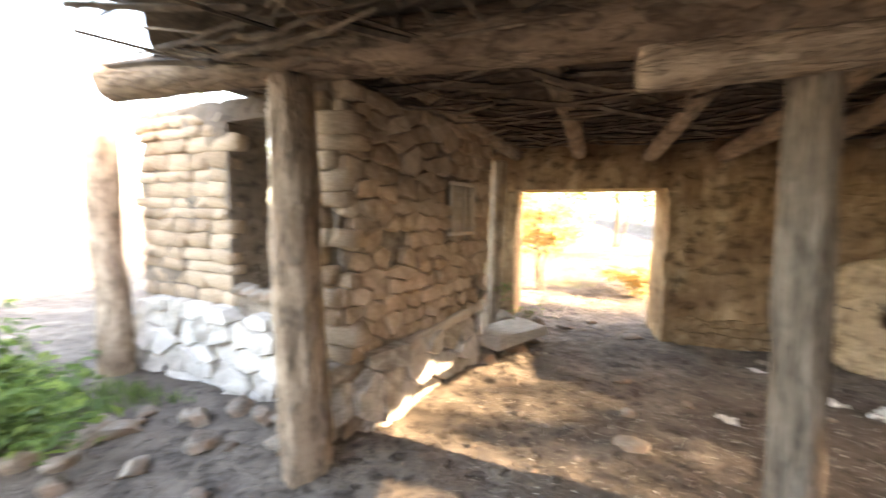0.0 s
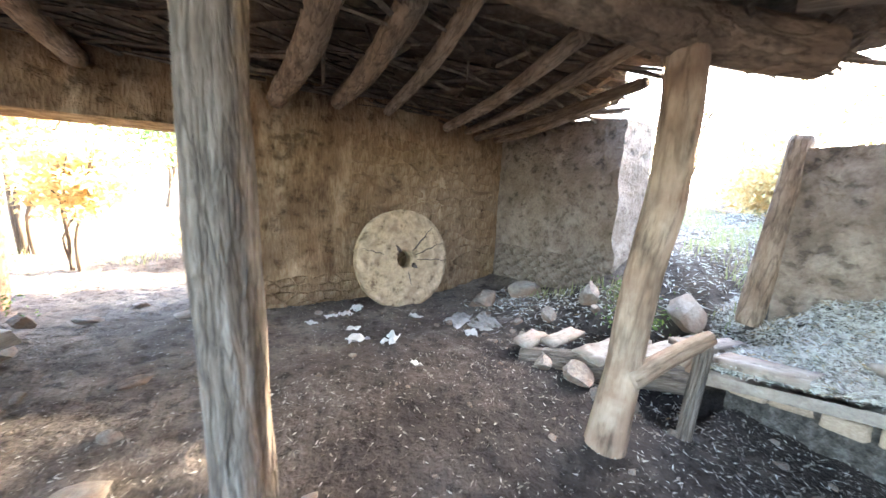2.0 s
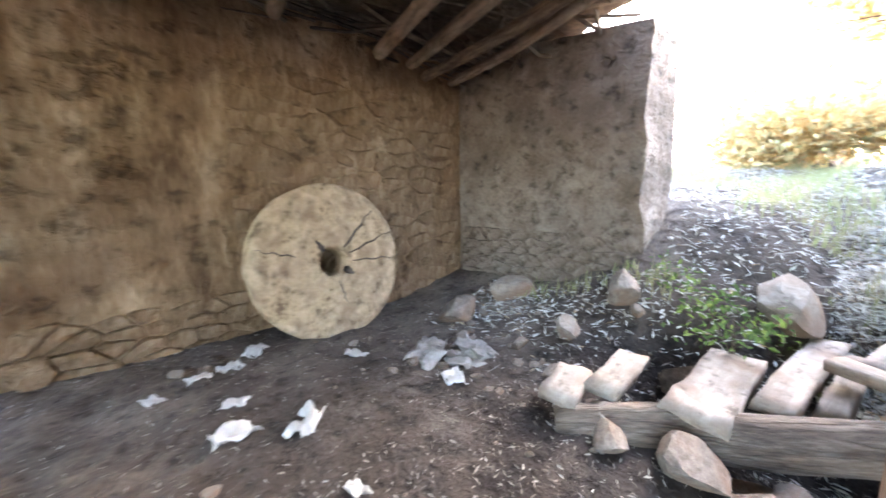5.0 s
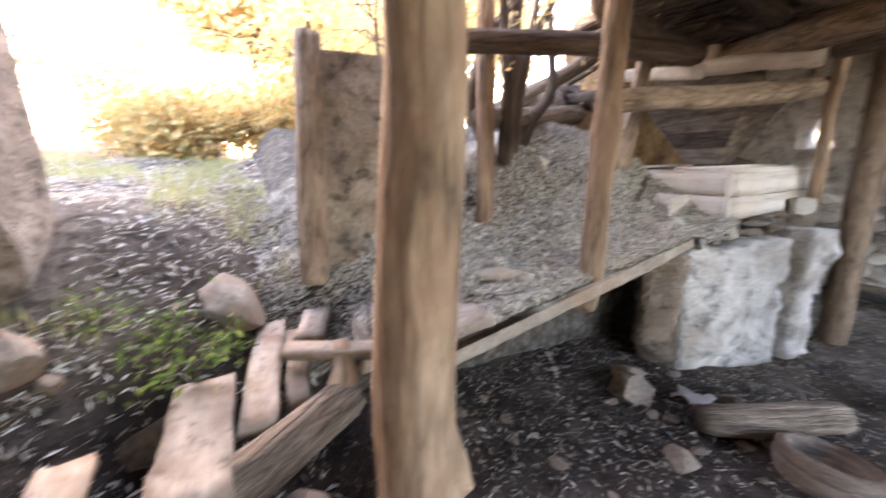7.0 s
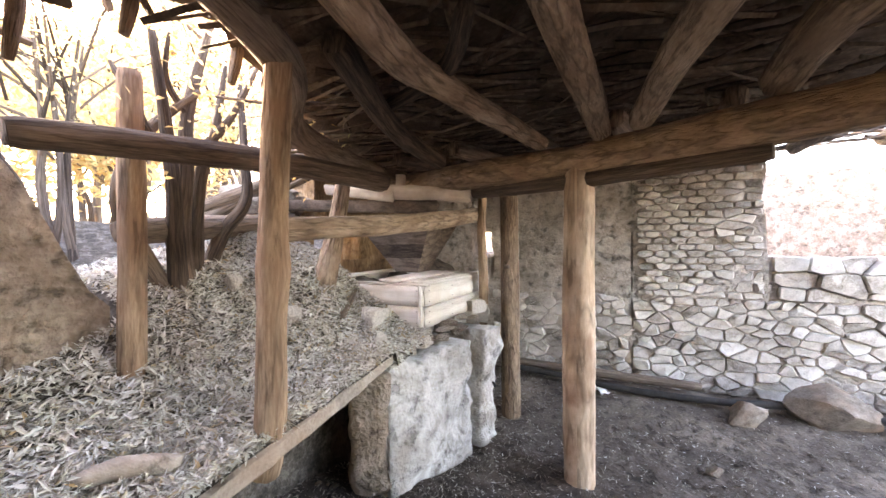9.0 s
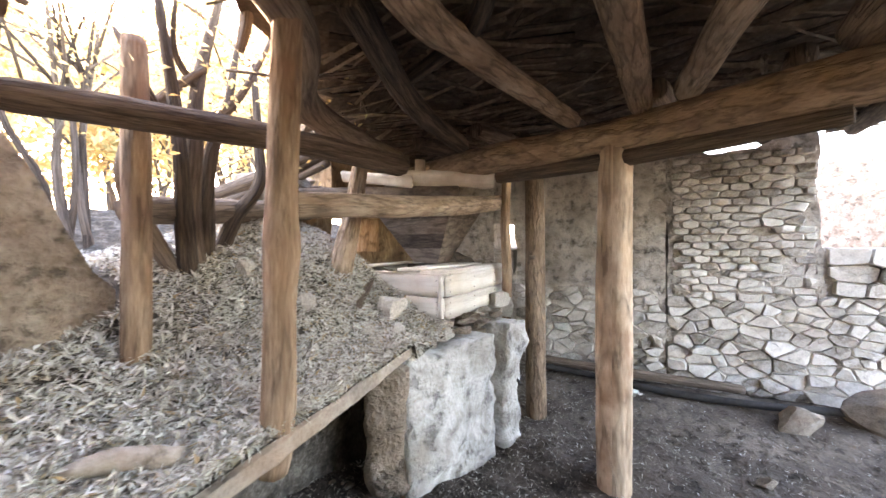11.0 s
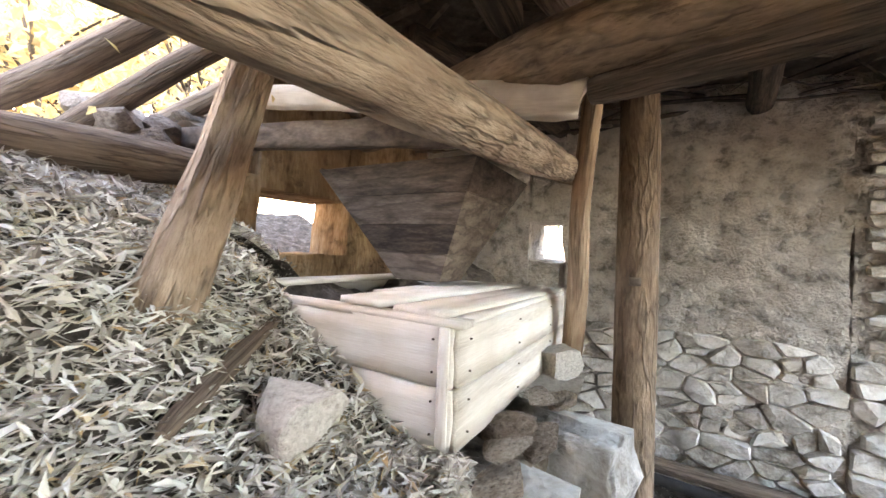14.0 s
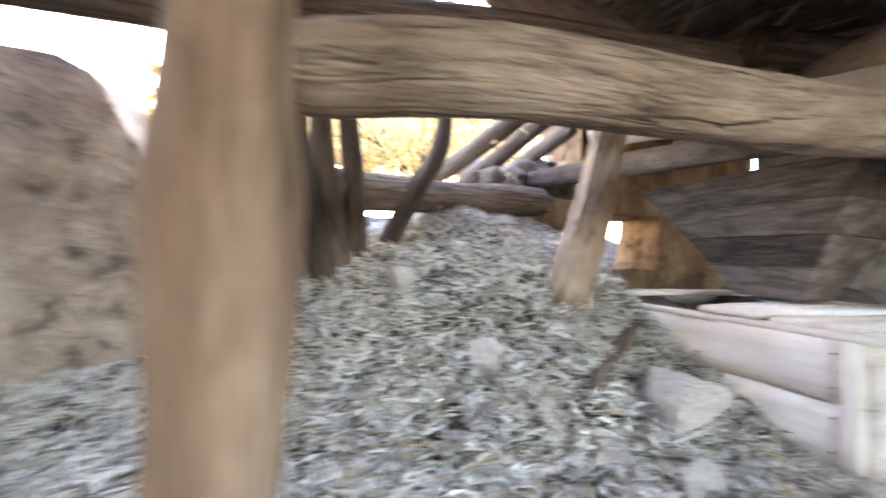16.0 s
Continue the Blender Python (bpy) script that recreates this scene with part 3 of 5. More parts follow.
# rafters over the gateway room
for k, (x0, x1, z1) in enumerate(((-1.45, -1.0, 2.62), (-0.45, -0.2, 2.62), (0.55, 0.62, 2.58))):
    log("rafter", [(x0 - 0.15, 1.3, 2.82), (x0, 2.4, 2.76), (x1, 4.3 + 0.5 * rng.random(), z1 - 0.03), (x1 + 0.03, 5.15, z1 - 0.02)], [0.085, 0.085, 0.09, 0.08], M_DARKLOG if k > 2 else M_BARK,
        "round rafter under the brush roof", "rafter", 20.0 + k, group="roof rafters", sides=14)
for k, (pts, rads) in enumerate((
    ([(2.46, -1.42, 2.42), (2.75, -0.35, 2.5), (2.80, 0.1, 2.52), (2.70, 0.75, 2.56), (2.6, 1.5, 2.68)], [0.06, 0.075, 0.09, 0.08, 0.08]),
    ([(2.03, -1.30, 2.40), (2.07, -0.5, 2.50), (2.10, 0.4, 2.56), (2.1, 1.7, 2.74)], [0.07, 0.085, 0.09, 0.09]),
    ([(1.80, -1.20, 2.42), (1.66, -0.5, 2.50), (1.50, 0.2, 2.56), (1.3, 1.7, 2.76)], [0.07, 0.08, 0.09, 0.09]),
    ([(1.19, -0.95, 2.44), (1.15, -0.4, 2.50), (0.9, 0.5, 2.6), (0.7, 1.7, 2.76)], [0.08, 0.085, 0.09, 0.09]),
    ([(4.15, -1.65, 2.38), (4.05, -0.9, 2.40), (3.85, -0.25, 2.44), (3.3, 0.3, 2.55), (3.0, 1.3, 2.62)], [0.08, 0.10, 0.10, 0.09, 0.08]),
    ([(3.4, -1.55, 2.40), (3.35, -0.7, 2.48), (3.05, 0.2, 2.58)], [0.07, 0.075, 0.07]),
    ([(2.4, 0.2, 2.55), (2.75, -0.3, 2.58), (3.4, -0.6, 2.56)], [0.04, 0.05, 0.04]),
    ([(0.5, -0.75, 2.42), (0.4, 0.3, 2.56), (0.2, 1.7, 2.76)], [0.08, 0.085, 0.085]),
)):
    log("rafter", pts, rads, M_BARK if k < 4 else M_DARKLOG, "knotty round rafter under the sooty brush roof", "rafter", 40.0 + k, group="roof rafters", sides=16, rough=0.12)
for k, (p, q, r) in enumerate((((2.44, 4.6, 2.50), (1.75, 1.97, 2.68), 0.05), ((1.9, 4.7, 2.52), (1.6, 2.5, 2.64), 0.085), ((3.7, 4.8, 2.48), (2.8, 1.86, 2.58), 0.05), ((3.3, 4.7, 2.46), (2.5, 2.1, 2.58), 0.055), ((1.35, 5.0, 2.5), (1.16, 2.4, 2.66), 0.09), ((3.95, 4.9, 2.44), (3.35, 2.2, 2.50), 0.045), ((4.3, 4.9, 2.44), (3.5, 2.6, 2.46), 0.04))):
    log("rafter", [p, ((p[0] + q[0]) / 2 + 0.05, (p[1] + q[1]) / 2, (p[2] + q[2]) / 2 - 0.02), q], [r, r * 1.1, r], M_BARK, "round rafter reaching the ochre wall", "rafter", 240.0 + k, group="roof rafters", sides=14, rough=0.12)
for k in range(7):
    x0 = -0.3 + 0.65 * k
    log("rafter", [(x0, -3.6, 2.62), (x0 + 0.15, -2.5, 2.55), (x0 + 0.3, -1.0 - 0.1 * k, 2.5)], [0.075, 0.075, 0.07], M_DARKLOG,
        "sooty round rafter under the brush roof", "rafter", 60.0 + k, group="roof rafters", sides=12)


def roof_edge(y):
    """East edge of the roof along y."""
    pts = [(-3.9, 5.6), (-1.3, 5.2), (-0.85, 4.35), (0.0, 3.85), (0.5, 3.52), (0.8, 3.7), (1.05, 4.1), (1.2, 4.35), (1.6, 4.3), (1.85, 3.85), (2.5, 3.6), (3.2, 4.6), (6.0, 5.3)]
    for (a, xa), (b, xb) in zip(pts, pts[1:]):
        if a <= y <= b:
            return xa + (xb - xa) * (y - a) / (b - a)
    return pts[-1][1]


# roof sheet of earth on brush
bm = bmesh.new()
ny, nx = 110, 90
sheet = {}
for j in range(ny + 1):
    y = -3.9 + 9.9 * j / ny
    x1 = roof_edge(y) + 0.10 * nz((0, y, 0), 3.0, 4) + 0.06 * nz((0, y, 0), 9, 2)
    x0 = -2.3 + 0.3 * nz((1, y, 0), 1.5, 8) - 0.9 * ss(1.2, 2.2, y) + 2.6 * ss(0.6, -0.8, y)
    for i in range(nx + 1):
        x = x0 + (x1 - x0) * i / nx
        z = 2.80 + 0.05 * nz((x, y, 0), 1.5, 1) + 0.03 * nz((x, y, 0), 5, 1) - 0.12 * ss(2.6, 4.2, x) - 0.05 * ss(1, -3, y)
        sheet[i, j] = (bm.verts.new((x, y, z)), bm.verts.new((x, y, z + 0.16)))
for j in range(ny):
    for i in range(nx):
        q = [sheet[i, j], sheet[i + 1, j], sheet[i + 1, j + 1], sheet[i, j + 1]]
        bm.faces.new([v[0] for v in q[::-1]])
        bm.faces.new([v[1] for v in q])
        if i in (0, nx - 1):
            e = (q[0], q[3]) if i == 0 else (q[2], q[1])
            bm.faces.new((e[0][0], e[1][0], e[1][1], e[0][1]))
        if j in (0, ny - 1):
            e = (q[1], q[0]) if j == 0 else (q[3], q[2])
            bm.faces.new((e[0][0], e[1][0], e[1][1], e[0][1]))
rngc = random.Random(11)
for k in range(1500):
    y = rngc.uniform(-3.6, 5.3)
    x = rngc.uniform(-2.6, roof_edge(y) - 0.15)
    a = rngc.gauss(0.05, 0.5)
    ln = rngc.uniform(0.35, 1.0)
    r = rngc.uniform(0.006, 0.022)
    d = Vector((math.cos(a), math.sin(a), rngc.gauss(-0.02, 0.05))) * ln / 2
    bend = Vector((0, 0, rngc.uniform(-0.05, 0.02)))
    c = Vector((x, y, rngc.uniform(2.60, 2.76) - 0.10 * ss(2.6, 4.2, x)))
    ring = []
    for p in (c - d, c + bend, c + d):
        up, sd = Vector((0, 0, r)), Vector((-math.sin(a), math.cos(a), 0)) * r
        ring.append([bm.verts.new(p + up), bm.verts.new(p + sd), bm.verts.new(p - up), bm.verts.new(p - sd)])
    for r0, r1 in zip(ring, ring[1:]):
        for q in range(4):
            bm.faces.new((r0[q], r0[(q + 1) % 4], r1[(q + 1) % 4], r1[q]))
thing("ceiling", bm, M_TWIG, "sooty brush and earth roof underside", "ceiling", kind="structure", smooth=False)

# ---------------------------------------------------------------- platform, box, hopper
bm = bmesh.new()
wall_block(bm, (3.21, 1.55), (3.30, -0.62), 0.68, 0.36, lambda s: 0.60 + 0.32 * s, bottom=lambda s: 0.52 + 0.33 * s, rough=0.02, cell=0.06)
thing("platform_slab", bm, M_ROCK, "cracked earthen slab edge buried under dry leaves", "slab")
# the dark bed colour stands in for the shade of the void here
wall("wall_pit", [dict(p0=(3.86, 1.6), p1=(3.86, -0.6), z0=-0.1, top=lambda s: 0.42 + 0.3 * s)], M_SHADEDBED, "retaining wall under the slab, coloured near-black for its shade", thick=0.3, rough=0.03)
plinth = holder("plastered_plinth", (3.2, -1.1, 0.0), "whitewashed rough plaster plinth with a broken gap", "plinth")
for nm, p0, p1, th, tp, mat, sd in (("plaster_face", (3.30, -0.56), (3.07, -1.38), 0.5, 0.84, M_LIME, 1), ("plaster_face", (3.03, -1.52), (2.97, -1.78), 0.42, 0.88, M_LIME, 4),
                                    ("mud_core", (3.24, -1.3), (3.18, -1.72), 0.35, 0.84, M_MUD, 7), ("mud_end", (3.50, -0.40), (3.31, -0.54), 0.45, 0.78, M_MUD, 9)):
    bm = bmesh.new()
    wall_block(bm, p0, p1, th, -0.1, lambda s, t=tp, q=sd: t + 0.05 * noise.noise(Vector((s * 4, q, 0))), rough=0.055, cell=0.05, seed=sd)
    bm.transform(Matrix.Translation((-3.2, 1.1, 0)))
    part(nm, bm, mat, plinth)

box = holder("grain_box", (3.35, -1.12, 0.95), "pale weathered two-plank wooden grain box with loose lid boards", "grain box")
BOX_Y0, BOX_Y1, BOX_X0, BOX_X1 = -1.12, -2.45, 3.35, 4.55


def box_board(name, centre, length, rz, seed, width=0.165, thick=0.028, rx=90, material=M_BOX, label=""):
    ob = part(name, board_into(bmesh.new(), length, width, thick, seed, 0.004), material, box, label)
    ob.matrix_basis = pose(centre[0] - 3.35, centre[1] + 1.12, centre[2] - 0.95, rx, 0, rz)
    return ob


for k in range(2):
    zc = 1.065 + 0.17 * k
    box_board("side_plank", ((BOX_X0 + BOX_X1) / 2, BOX_Y0, zc), BOX_X1 - BOX_X0, 0, 70 + k)
    box_board("side_plank", (BOX_X0 - 0.002, (BOX_Y0 + BOX_Y1) / 2, zc), BOX_Y0 - BOX_Y1, 90, 73 + k)
    box_board("side_plank", ((BOX_X0 + BOX_X1) / 2, BOX_Y1, zc), BOX_X1 - BOX_X0, 0, 75 + k)
    box_board("side_plank", (BOX_X1, (BOX_Y0 + BOX_Y1) / 2, zc), BOX_Y0 - BOX_Y1, 90, 77 + k)
box_board("bottom_board", (3.95, -1.78, 0.99), 1.15, 0, 79, width=1.25, rx=0, material=M_DARKPLANK)
for k, (x, y, w, ln, rz) in enumerate(((3.47, -1.80, 0.2, 1.3, 88), (3.68, -1.72, 0.19, 1.15, 86), (3.88, -1.95, 0.17, 0.95, 93), (4.45, -1.8, 0.18, 1.25, 90))):
    box_board("lid_board", (x, y, 1.338 + 0.012 * (k % 2)), ln, rz, 80 + k, width=w, thick=0.022, rx=0)

for x, y, ln, rz, w in (((BOX_X0 + BOX_X1) / 2, BOX_Y0 - 0.03, BOX_X1 - BOX_X0 + 0.05, 0, 0.085), (BOX_X0 + 0.028, (BOX_Y0 + BOX_Y1) / 2 - 0.03, BOX_Y0 - BOX_Y1 - 0.1, 90, 0.075)):
    box_board("top_rail", (x, y, 1.324), ln, rz, 95 + rz, width=w, thick=0.02, rx=0)
for x, y, rz in ((BOX_X0 + 0.022, BOX_Y0 + 0.021, 0), (BOX_X0 - 0.021, BOX_Y1 + 0.03, 90)):
    ob = box_board("corner_batten", (x, y, 1.15), 0.335, rz, 97 + rz, width=0.03, thick=0.012)
    ob.matrix_basis = pose(x - 3.35, y + 1.12, 0.2, 0, 0, rz) @ pose(0, 0, 0, 90, 90, 0)
nail_mesh = bpy.data.meshes.new("nail")
bm = bmesh.new()
bmesh.ops.create_cone(bm, cap_ends=True, segments=8, radius1=0.0035, radius2=0.003, depth=0.006)
bm.to_mesh(nail_mesh)
bm.free()
nail_mesh.materials.append(M_DARKPLANK)
for z in (1.02, 1.11, 1.19, 1.28):
    for x in (3.41, 3.95, 4.46):
        nail = new("nail", nail_mesh)
        nail.parent = box
        nail.matrix_basis = pose(x - 3.35, 0.017, z - 0.95, -90)
    for y in (-1.18, -1.62, -2.1):
        nail = new("nail", nail_mesh)
        nail.parent = box
        nail.matrix_basis = pose(-0.02, y + 1.12, z - 0.95, 0, -90)

hopper = holder("grain_hopper", (3.95, -1.85, 1.4), "dark wooden funnel hopper hanging over the grain box", "hopper")
HX, HY = 4.0, -2.02
tops = [(HX - 0.44, HY + 0.36), (HX + 0.52, HY + 0.36), (HX + 0.52, HY - 0.36), (HX - 0.44, HY - 0.36)]
lows = [(HX - 0.14, HY + 0.12), (HX + 0.14, HY + 0.12), (HX + 0.14, HY - 0.12), (HX - 0.14, HY - 0.12)]
for k in range(4):
    for s in range(4):
        f0, f1 = s / 4, (s + 0.97) / 4
        bm = bmesh.new()
        cs = []
        for f in (f0, f1):
            for q in (k, (k + 1) % 4):
                cs.append(Vector((lows[q][0] + (tops[q][0] - lows[q][0]) * f, lows[q][1] + (tops[q][1] - lows[q][1]) * f, 1.37 + 0.58 * f)))
        nrm = (cs[1] - cs[0]).cross(cs[2] - cs[0]).normalized() * 0.022
        v = [bm.verts.new(c - Vector((3.95, -1.85, 1.4)) + o) for o in (Vector(), nrm) for c in (cs[0], cs[1], cs[3], cs[2])]
        for q in ((0, 1, 2, 3), (7, 6, 5, 4), (0, 4, 5, 1), (1, 5, 6, 2), (2, 6, 7, 3), (3, 7, 4, 0)):
            bm.faces.new([v[i] for i in q])
        bmesh.ops.recalc_face_normals(bm, faces=bm.faces[:])
        part("hopper_board", bm, M_DARKPLANK, hopper, smooth=False)

board("hopper_frame_board", (4.3, -1.42, 2.04), 1.75, 0.12, 0.06, 8, 90, -3, M_DARKPLANK, "dark horizontal board carrying the hopper", "board", 90)
board("hewn_block", (3.55, -1.55, 2.13), 0.85, 0.13, 0.09, 8, 90, -5, M_PLANK, "notched pale hewn timber above the hopper", "timber", 91, wear=0.015)
board("wood_stub", (3.82, -1.52, 2.22), 0.2, 0.09, 0.06, 0, 0, 88, M_PLANK, "short upright wooden stub", "timber", 92)
board("loose_board", (4.15, -1.30, 2.15), 0.75, 0.10, 0.03, 5, 60, -8, M_PLANK, "loose weathered board by the hopper", "board", 93)

# ---------------------------------------------------------------- millstone
bm = bmesh.new()
R, TH, seg, rad = 0.615, 0.17, 96, 14
inner = 0.108
rings = []
for layer, (zz, radii) in enumerate(((TH / 2, [inner + (R - inner) * i / rad for i in range(rad + 1)]), (-TH / 2, [R - (R - inner) * i / rad for i in range(rad + 1)]))):
    for r in radii:
        ring = []
        for k in range(seg):
            a = 2 * math.pi * k / seg
            p = (r * math.cos(a), r * math.sin(a), zz)
            rr = r * (1 + 0.012 * nz(p, 4, 3)) if r > 0.5 else r * (1 + 0.06 * nz(p, 6, 5) * (r < 0.1))
            dz = 0.006 * nz(p, 7, 1) + 0.008 * nz(p, 2.5, 2) - (0.02 if r > R - 0.01 else 0) * (1 if zz > 0 else -1)
            ring.append(bm.verts.new((rr * math.cos(a), rr * math.sin(a), zz + dz)))
        rings.append(ring)
rings.append(rings[0])
for r0, r1 in zip(rings, rings[1:]):
    for k in range(seg):
        bm.faces.new((r0[k], r1[k], r1[(k + 1) % seg], r0[(k + 1) % seg]))
bmesh.ops.recalc_face_normals(bm, faces=bm.faces[:])
mill = thing("millstone", bm, M_MILL, "round cracked ochre millstone leaning on the wall", "millstone")
mill.matrix_basis = pose(2.77, 4.74, 0.80, 82, 0, 0)
# dressing grooves and cracks as dark inlays cut in the face
for a0, r0, r1, w in ((20, 0.15, 0.58, 0.008), (45, 0.14, 0.55, 0.011), (-3, 0.16, 0.60, 0.006), (165, 0.3, 0.58, 0.006), (125, 0.11, 0.22, 0.022), (-78, 0.16, 0.34, 0.007), (-35, 0.1, 0.2, 0.03)):
    gb = bmesh.new()
    n = 10
    up, lo = [], []
    for i in range(n + 1):
        r = r0 + (r1 - r0) * i / n
        a = radians(a0) + 0.02 * math.sin(i * 1.7 + a0)
        ww = w * (0.35 + 0.65 * math.sin(math.pi * min(1, 0.12 + i / n)))
        c = Vector((r * math.cos(a), r * math.sin(a), TH / 2 + 0.012))
        t = Vector((-math.sin(a), math.cos(a), 0)) * ww
        up.append(gb.verts.new(c + t))
        lo.append(gb.verts.new(c - t))
    for i in range(n):
        gb.faces.new((lo[i], lo[i + 1], up[i + 1], up[i]))
    part("groove", gb, M_EARTH, mill, "dark dressing groove")

# ---------------------------------------------------------------- leaf heap and litter
def heap_surface(x, y):
    z = heap_height(x, y)
    if x < 3.42:
        z = min(z, 0.61 + 0.32 * (1.55 - y) / 2.17 + 0.4 * (x - 3.27))
    if x < 3.9 and -0.6 < y < 1.55:
        z = max(z, 0.612 + 0.1475 * (1.55 - y) + 0.012 * nz((x, y, 0), 5, 2))
    w = ss(1.5, 1.92, y) * ss(3.9, 4.1, x)
    return z * (1 - w) + w * (ground_height(x, y) - 0.03)


bm = bmesh.new()
hx, hy = axis([(3.27, 5.4, 75), (5.4, 8.0, 26)]), axis([(-3.2, -1.2, 26), (-1.2, 1.98, 105)])
cells = {}
for j, y in enumerate(hy):
    for i, x in enumerate(hx):
        z = heap_surface(x, y)
        cells[i, j] = bm.verts.new((x, y, z))
for j in range(len(hy) - 1):
    for i in range(len(hx) - 1):
        x, y = hx[i], hy[j]
        if (y < -1.12 and x < 4.54) or (y > 1.52 and x < 3.95):
            continue
        if y < -1.0 and 5.3 < x < 5.7:
            continue
        bm.faces.new((cells[i, j], cells[i + 1, j], cells[i + 1, j + 1], cells[i, j + 1]))
for v in [v for v in bm.verts if not v.link_faces]:
    bm.verts.remove(v)
thing("leaf_heap", bm, M_SHADEDBED, "heap of grey mouldered leaves on the platform", "leaf heap", kind="stuff")

rs = np.random.RandomState(4)


def leaf_spots(n, draw, height, size=(0.045, 0.085), lift=0.012, tilt=0.35):
    rows = []
    while len(rows) < n:
        x, y = draw()
        z = height(x, y)
        if z is None:
            continue
        ln = rs.uniform(*size)
        rows.append((x, y, z + lift * rs.rand(), rs.uniform(0, 6.28), rs.normal(0, tilt), rs.normal(0, 0.5), ln, ln * rs.uniform(0.16, 0.27)))
    return np.array(rows)


def on_heap(x, y):
    if (y > 1.55 and x < 3.95 + 0.1 * rs.rand()) or (y < -1.1 and x < 4.56) or (y < -1.0 and 5.2 < x) or (4.36 < x < 4.84 and 0.45 < y < 1.7):
        return None
    return heap_surface(x, y)


scatter_mesh("leaf_litter", leaf_spots(70000, lambda: (3.28 + 2.3 * rs.rand() ** 1.3, rs.uniform(-2.1, 1.97)), on_heap, size=(0.038, 0.084), lift=0.05, tilt=0.5),
             M_LITTER, "dry grey-white willow leaves covering the heap", "leaf litter")
scatter_mesh("leaf_litter", leaf_spots(9000, lambda: (rs.uniform(3.3, 8.5), rs.uniform(1.8, 4.4)),
             lambda x, y: None if (4.4 < x < 5.2 and y > 2.9) or rs.rand() > ss(3.1, 4.2, x) else ground_height(x, y), lift=0.03),
             M_LITTER, "dry pale leaves on the slope outside", "leaf litter")
scatter_mesh("leaf_litter", leaf_spots(26000, lambda: (rs.uniform(-0.9, 3.9), rs.uniform(-3.3, 3.2)),
             lambda x, y: None if rs.rand() > 0.25 + 0.75 * ss(1.8, 3.4, x) * ss(2.5, 0.5, y) + 0.2 * (nz((x, y, 0), 1.3, 5) > 0.15) else ground_height(x, y), (0.010, 0.046), 0.010, 0.35),
             M_CHIP, "scattered dry chips and leaf scraps on the floor", "leaf litter")
scatter_mesh("leaf_litter", leaf_spots(6000, lambda: (rs.uniform(-1.2, 4.0), rs.uniform(2.6, 5.0)), lambda x, y: ground_height(x, y), (0.01, 0.035), 0.006, 0.2),
             M_CHIP, "scattered dry chips on the earth floor", "leaf litter")

def blades(n, x0, x1, y0, y1, keep):
    rows = []
    while len(rows) < n:
        x, y = rs.uniform(x0, x1), rs.uniform(y0, y1)
        if not keep(x, y):
            continue
        ln = rs.uniform(0.06, 0.2)
        rows.append((x, y, ground_height(x, y) + ln * 0.4, rs.uniform(0, 6.28), rs.uniform(0.9, 1.9), rs.normal(0, 0.4), ln, 0.012))
    return np.array(rows)


scatter_mesh("grass", blades(12000, -5, 5, 6.6, 15, lambda x, y: nz((x, y, 0), 0.8, 3) > -0.1), M_DRYGRASS, "yellow-green grass beyond the gateway", "grass")
scatter_mesh("grass", blades(2600, 4.2, 9.5, 1.8, 4.2, lambda x, y: not (4.4 < x < 5.2 and y > 2.9) and nz((x, y, 0), 1.2, 3) > 0.0), M_DRYGRASS, "thin dry grass on the slope", "grass")
scatter_mesh("grass", blades(6000, -7, -3.2, -0.5, 2.2, lambda x, y: nz((x, y, 0), 1.0, 6) > -0.05), M_GREEN, "green weeds at the open front", "grass")

# ---------------------------------------------------------------- stones
ROCKS = [rock_mesh("stone", k + 1, M_ROCK, 3) for k in range(7)]
PALE = [rock_mesh("pale_stone", k + 61, M_STONE, 3) for k in range(3)]
FLAT = []
for k in range(10):
    bm = bmesh.new()
    bmesh.ops.create_cube(bm, size=1)
    bmesh.ops.subdivide_edges(bm, edges=bm.edges[:], cuts=1, use_grid_fill=True)
    for v in bm.verts:
        v.co = v.co * (1 - 0.16 * (max(0.0, v.co.length - 0.55)))
        v.co += Vector((nz(v.co, 1.9, k * 5.3), nz(v.co, 1.9, k * 5.3 + 9), nz(v.co, 1.9, k * 5.3 + 21))) * 0.24
    me = mesh_of("wall_stone", bm, M_STONE)
    me.set_sharp_from_angle(angle=radians(30))
    FLAT.append(me)
CLAY = [rock_mesh("clay_block", k + 91, M_REDCLAY, 3) for k in range(4)]
ADOBES = []
for k in range(6):
    bm = bmesh.new()
    bmesh.ops.create_cube(bm, size=1)
    bmesh.ops.bevel(bm, geom=bm.edges[:], offset=0.09, segments=1, affect="EDGES")
    for v in bm.verts:
        v.co += Vector((nz(v.co, 1.7, k * 3.1), nz(v.co, 1.7, k * 3.1 + 9), nz(v.co, 1.7, k * 3.1 + 21))) * 0.2
    ADOBES.append(mesh_of("brick", bm, M_ADOBE))


def ground_rock(name, x, y, size, rz, k, label, sink=0.25, z=None, tilt=0):
    base = ground_height(x, y) if z is None else z
    return rock(name, (x, y, base + size[2] * (0.5 - sink)), size, rz, ROCKS[k % 7], label, group="fallen stones", tilt=tilt)


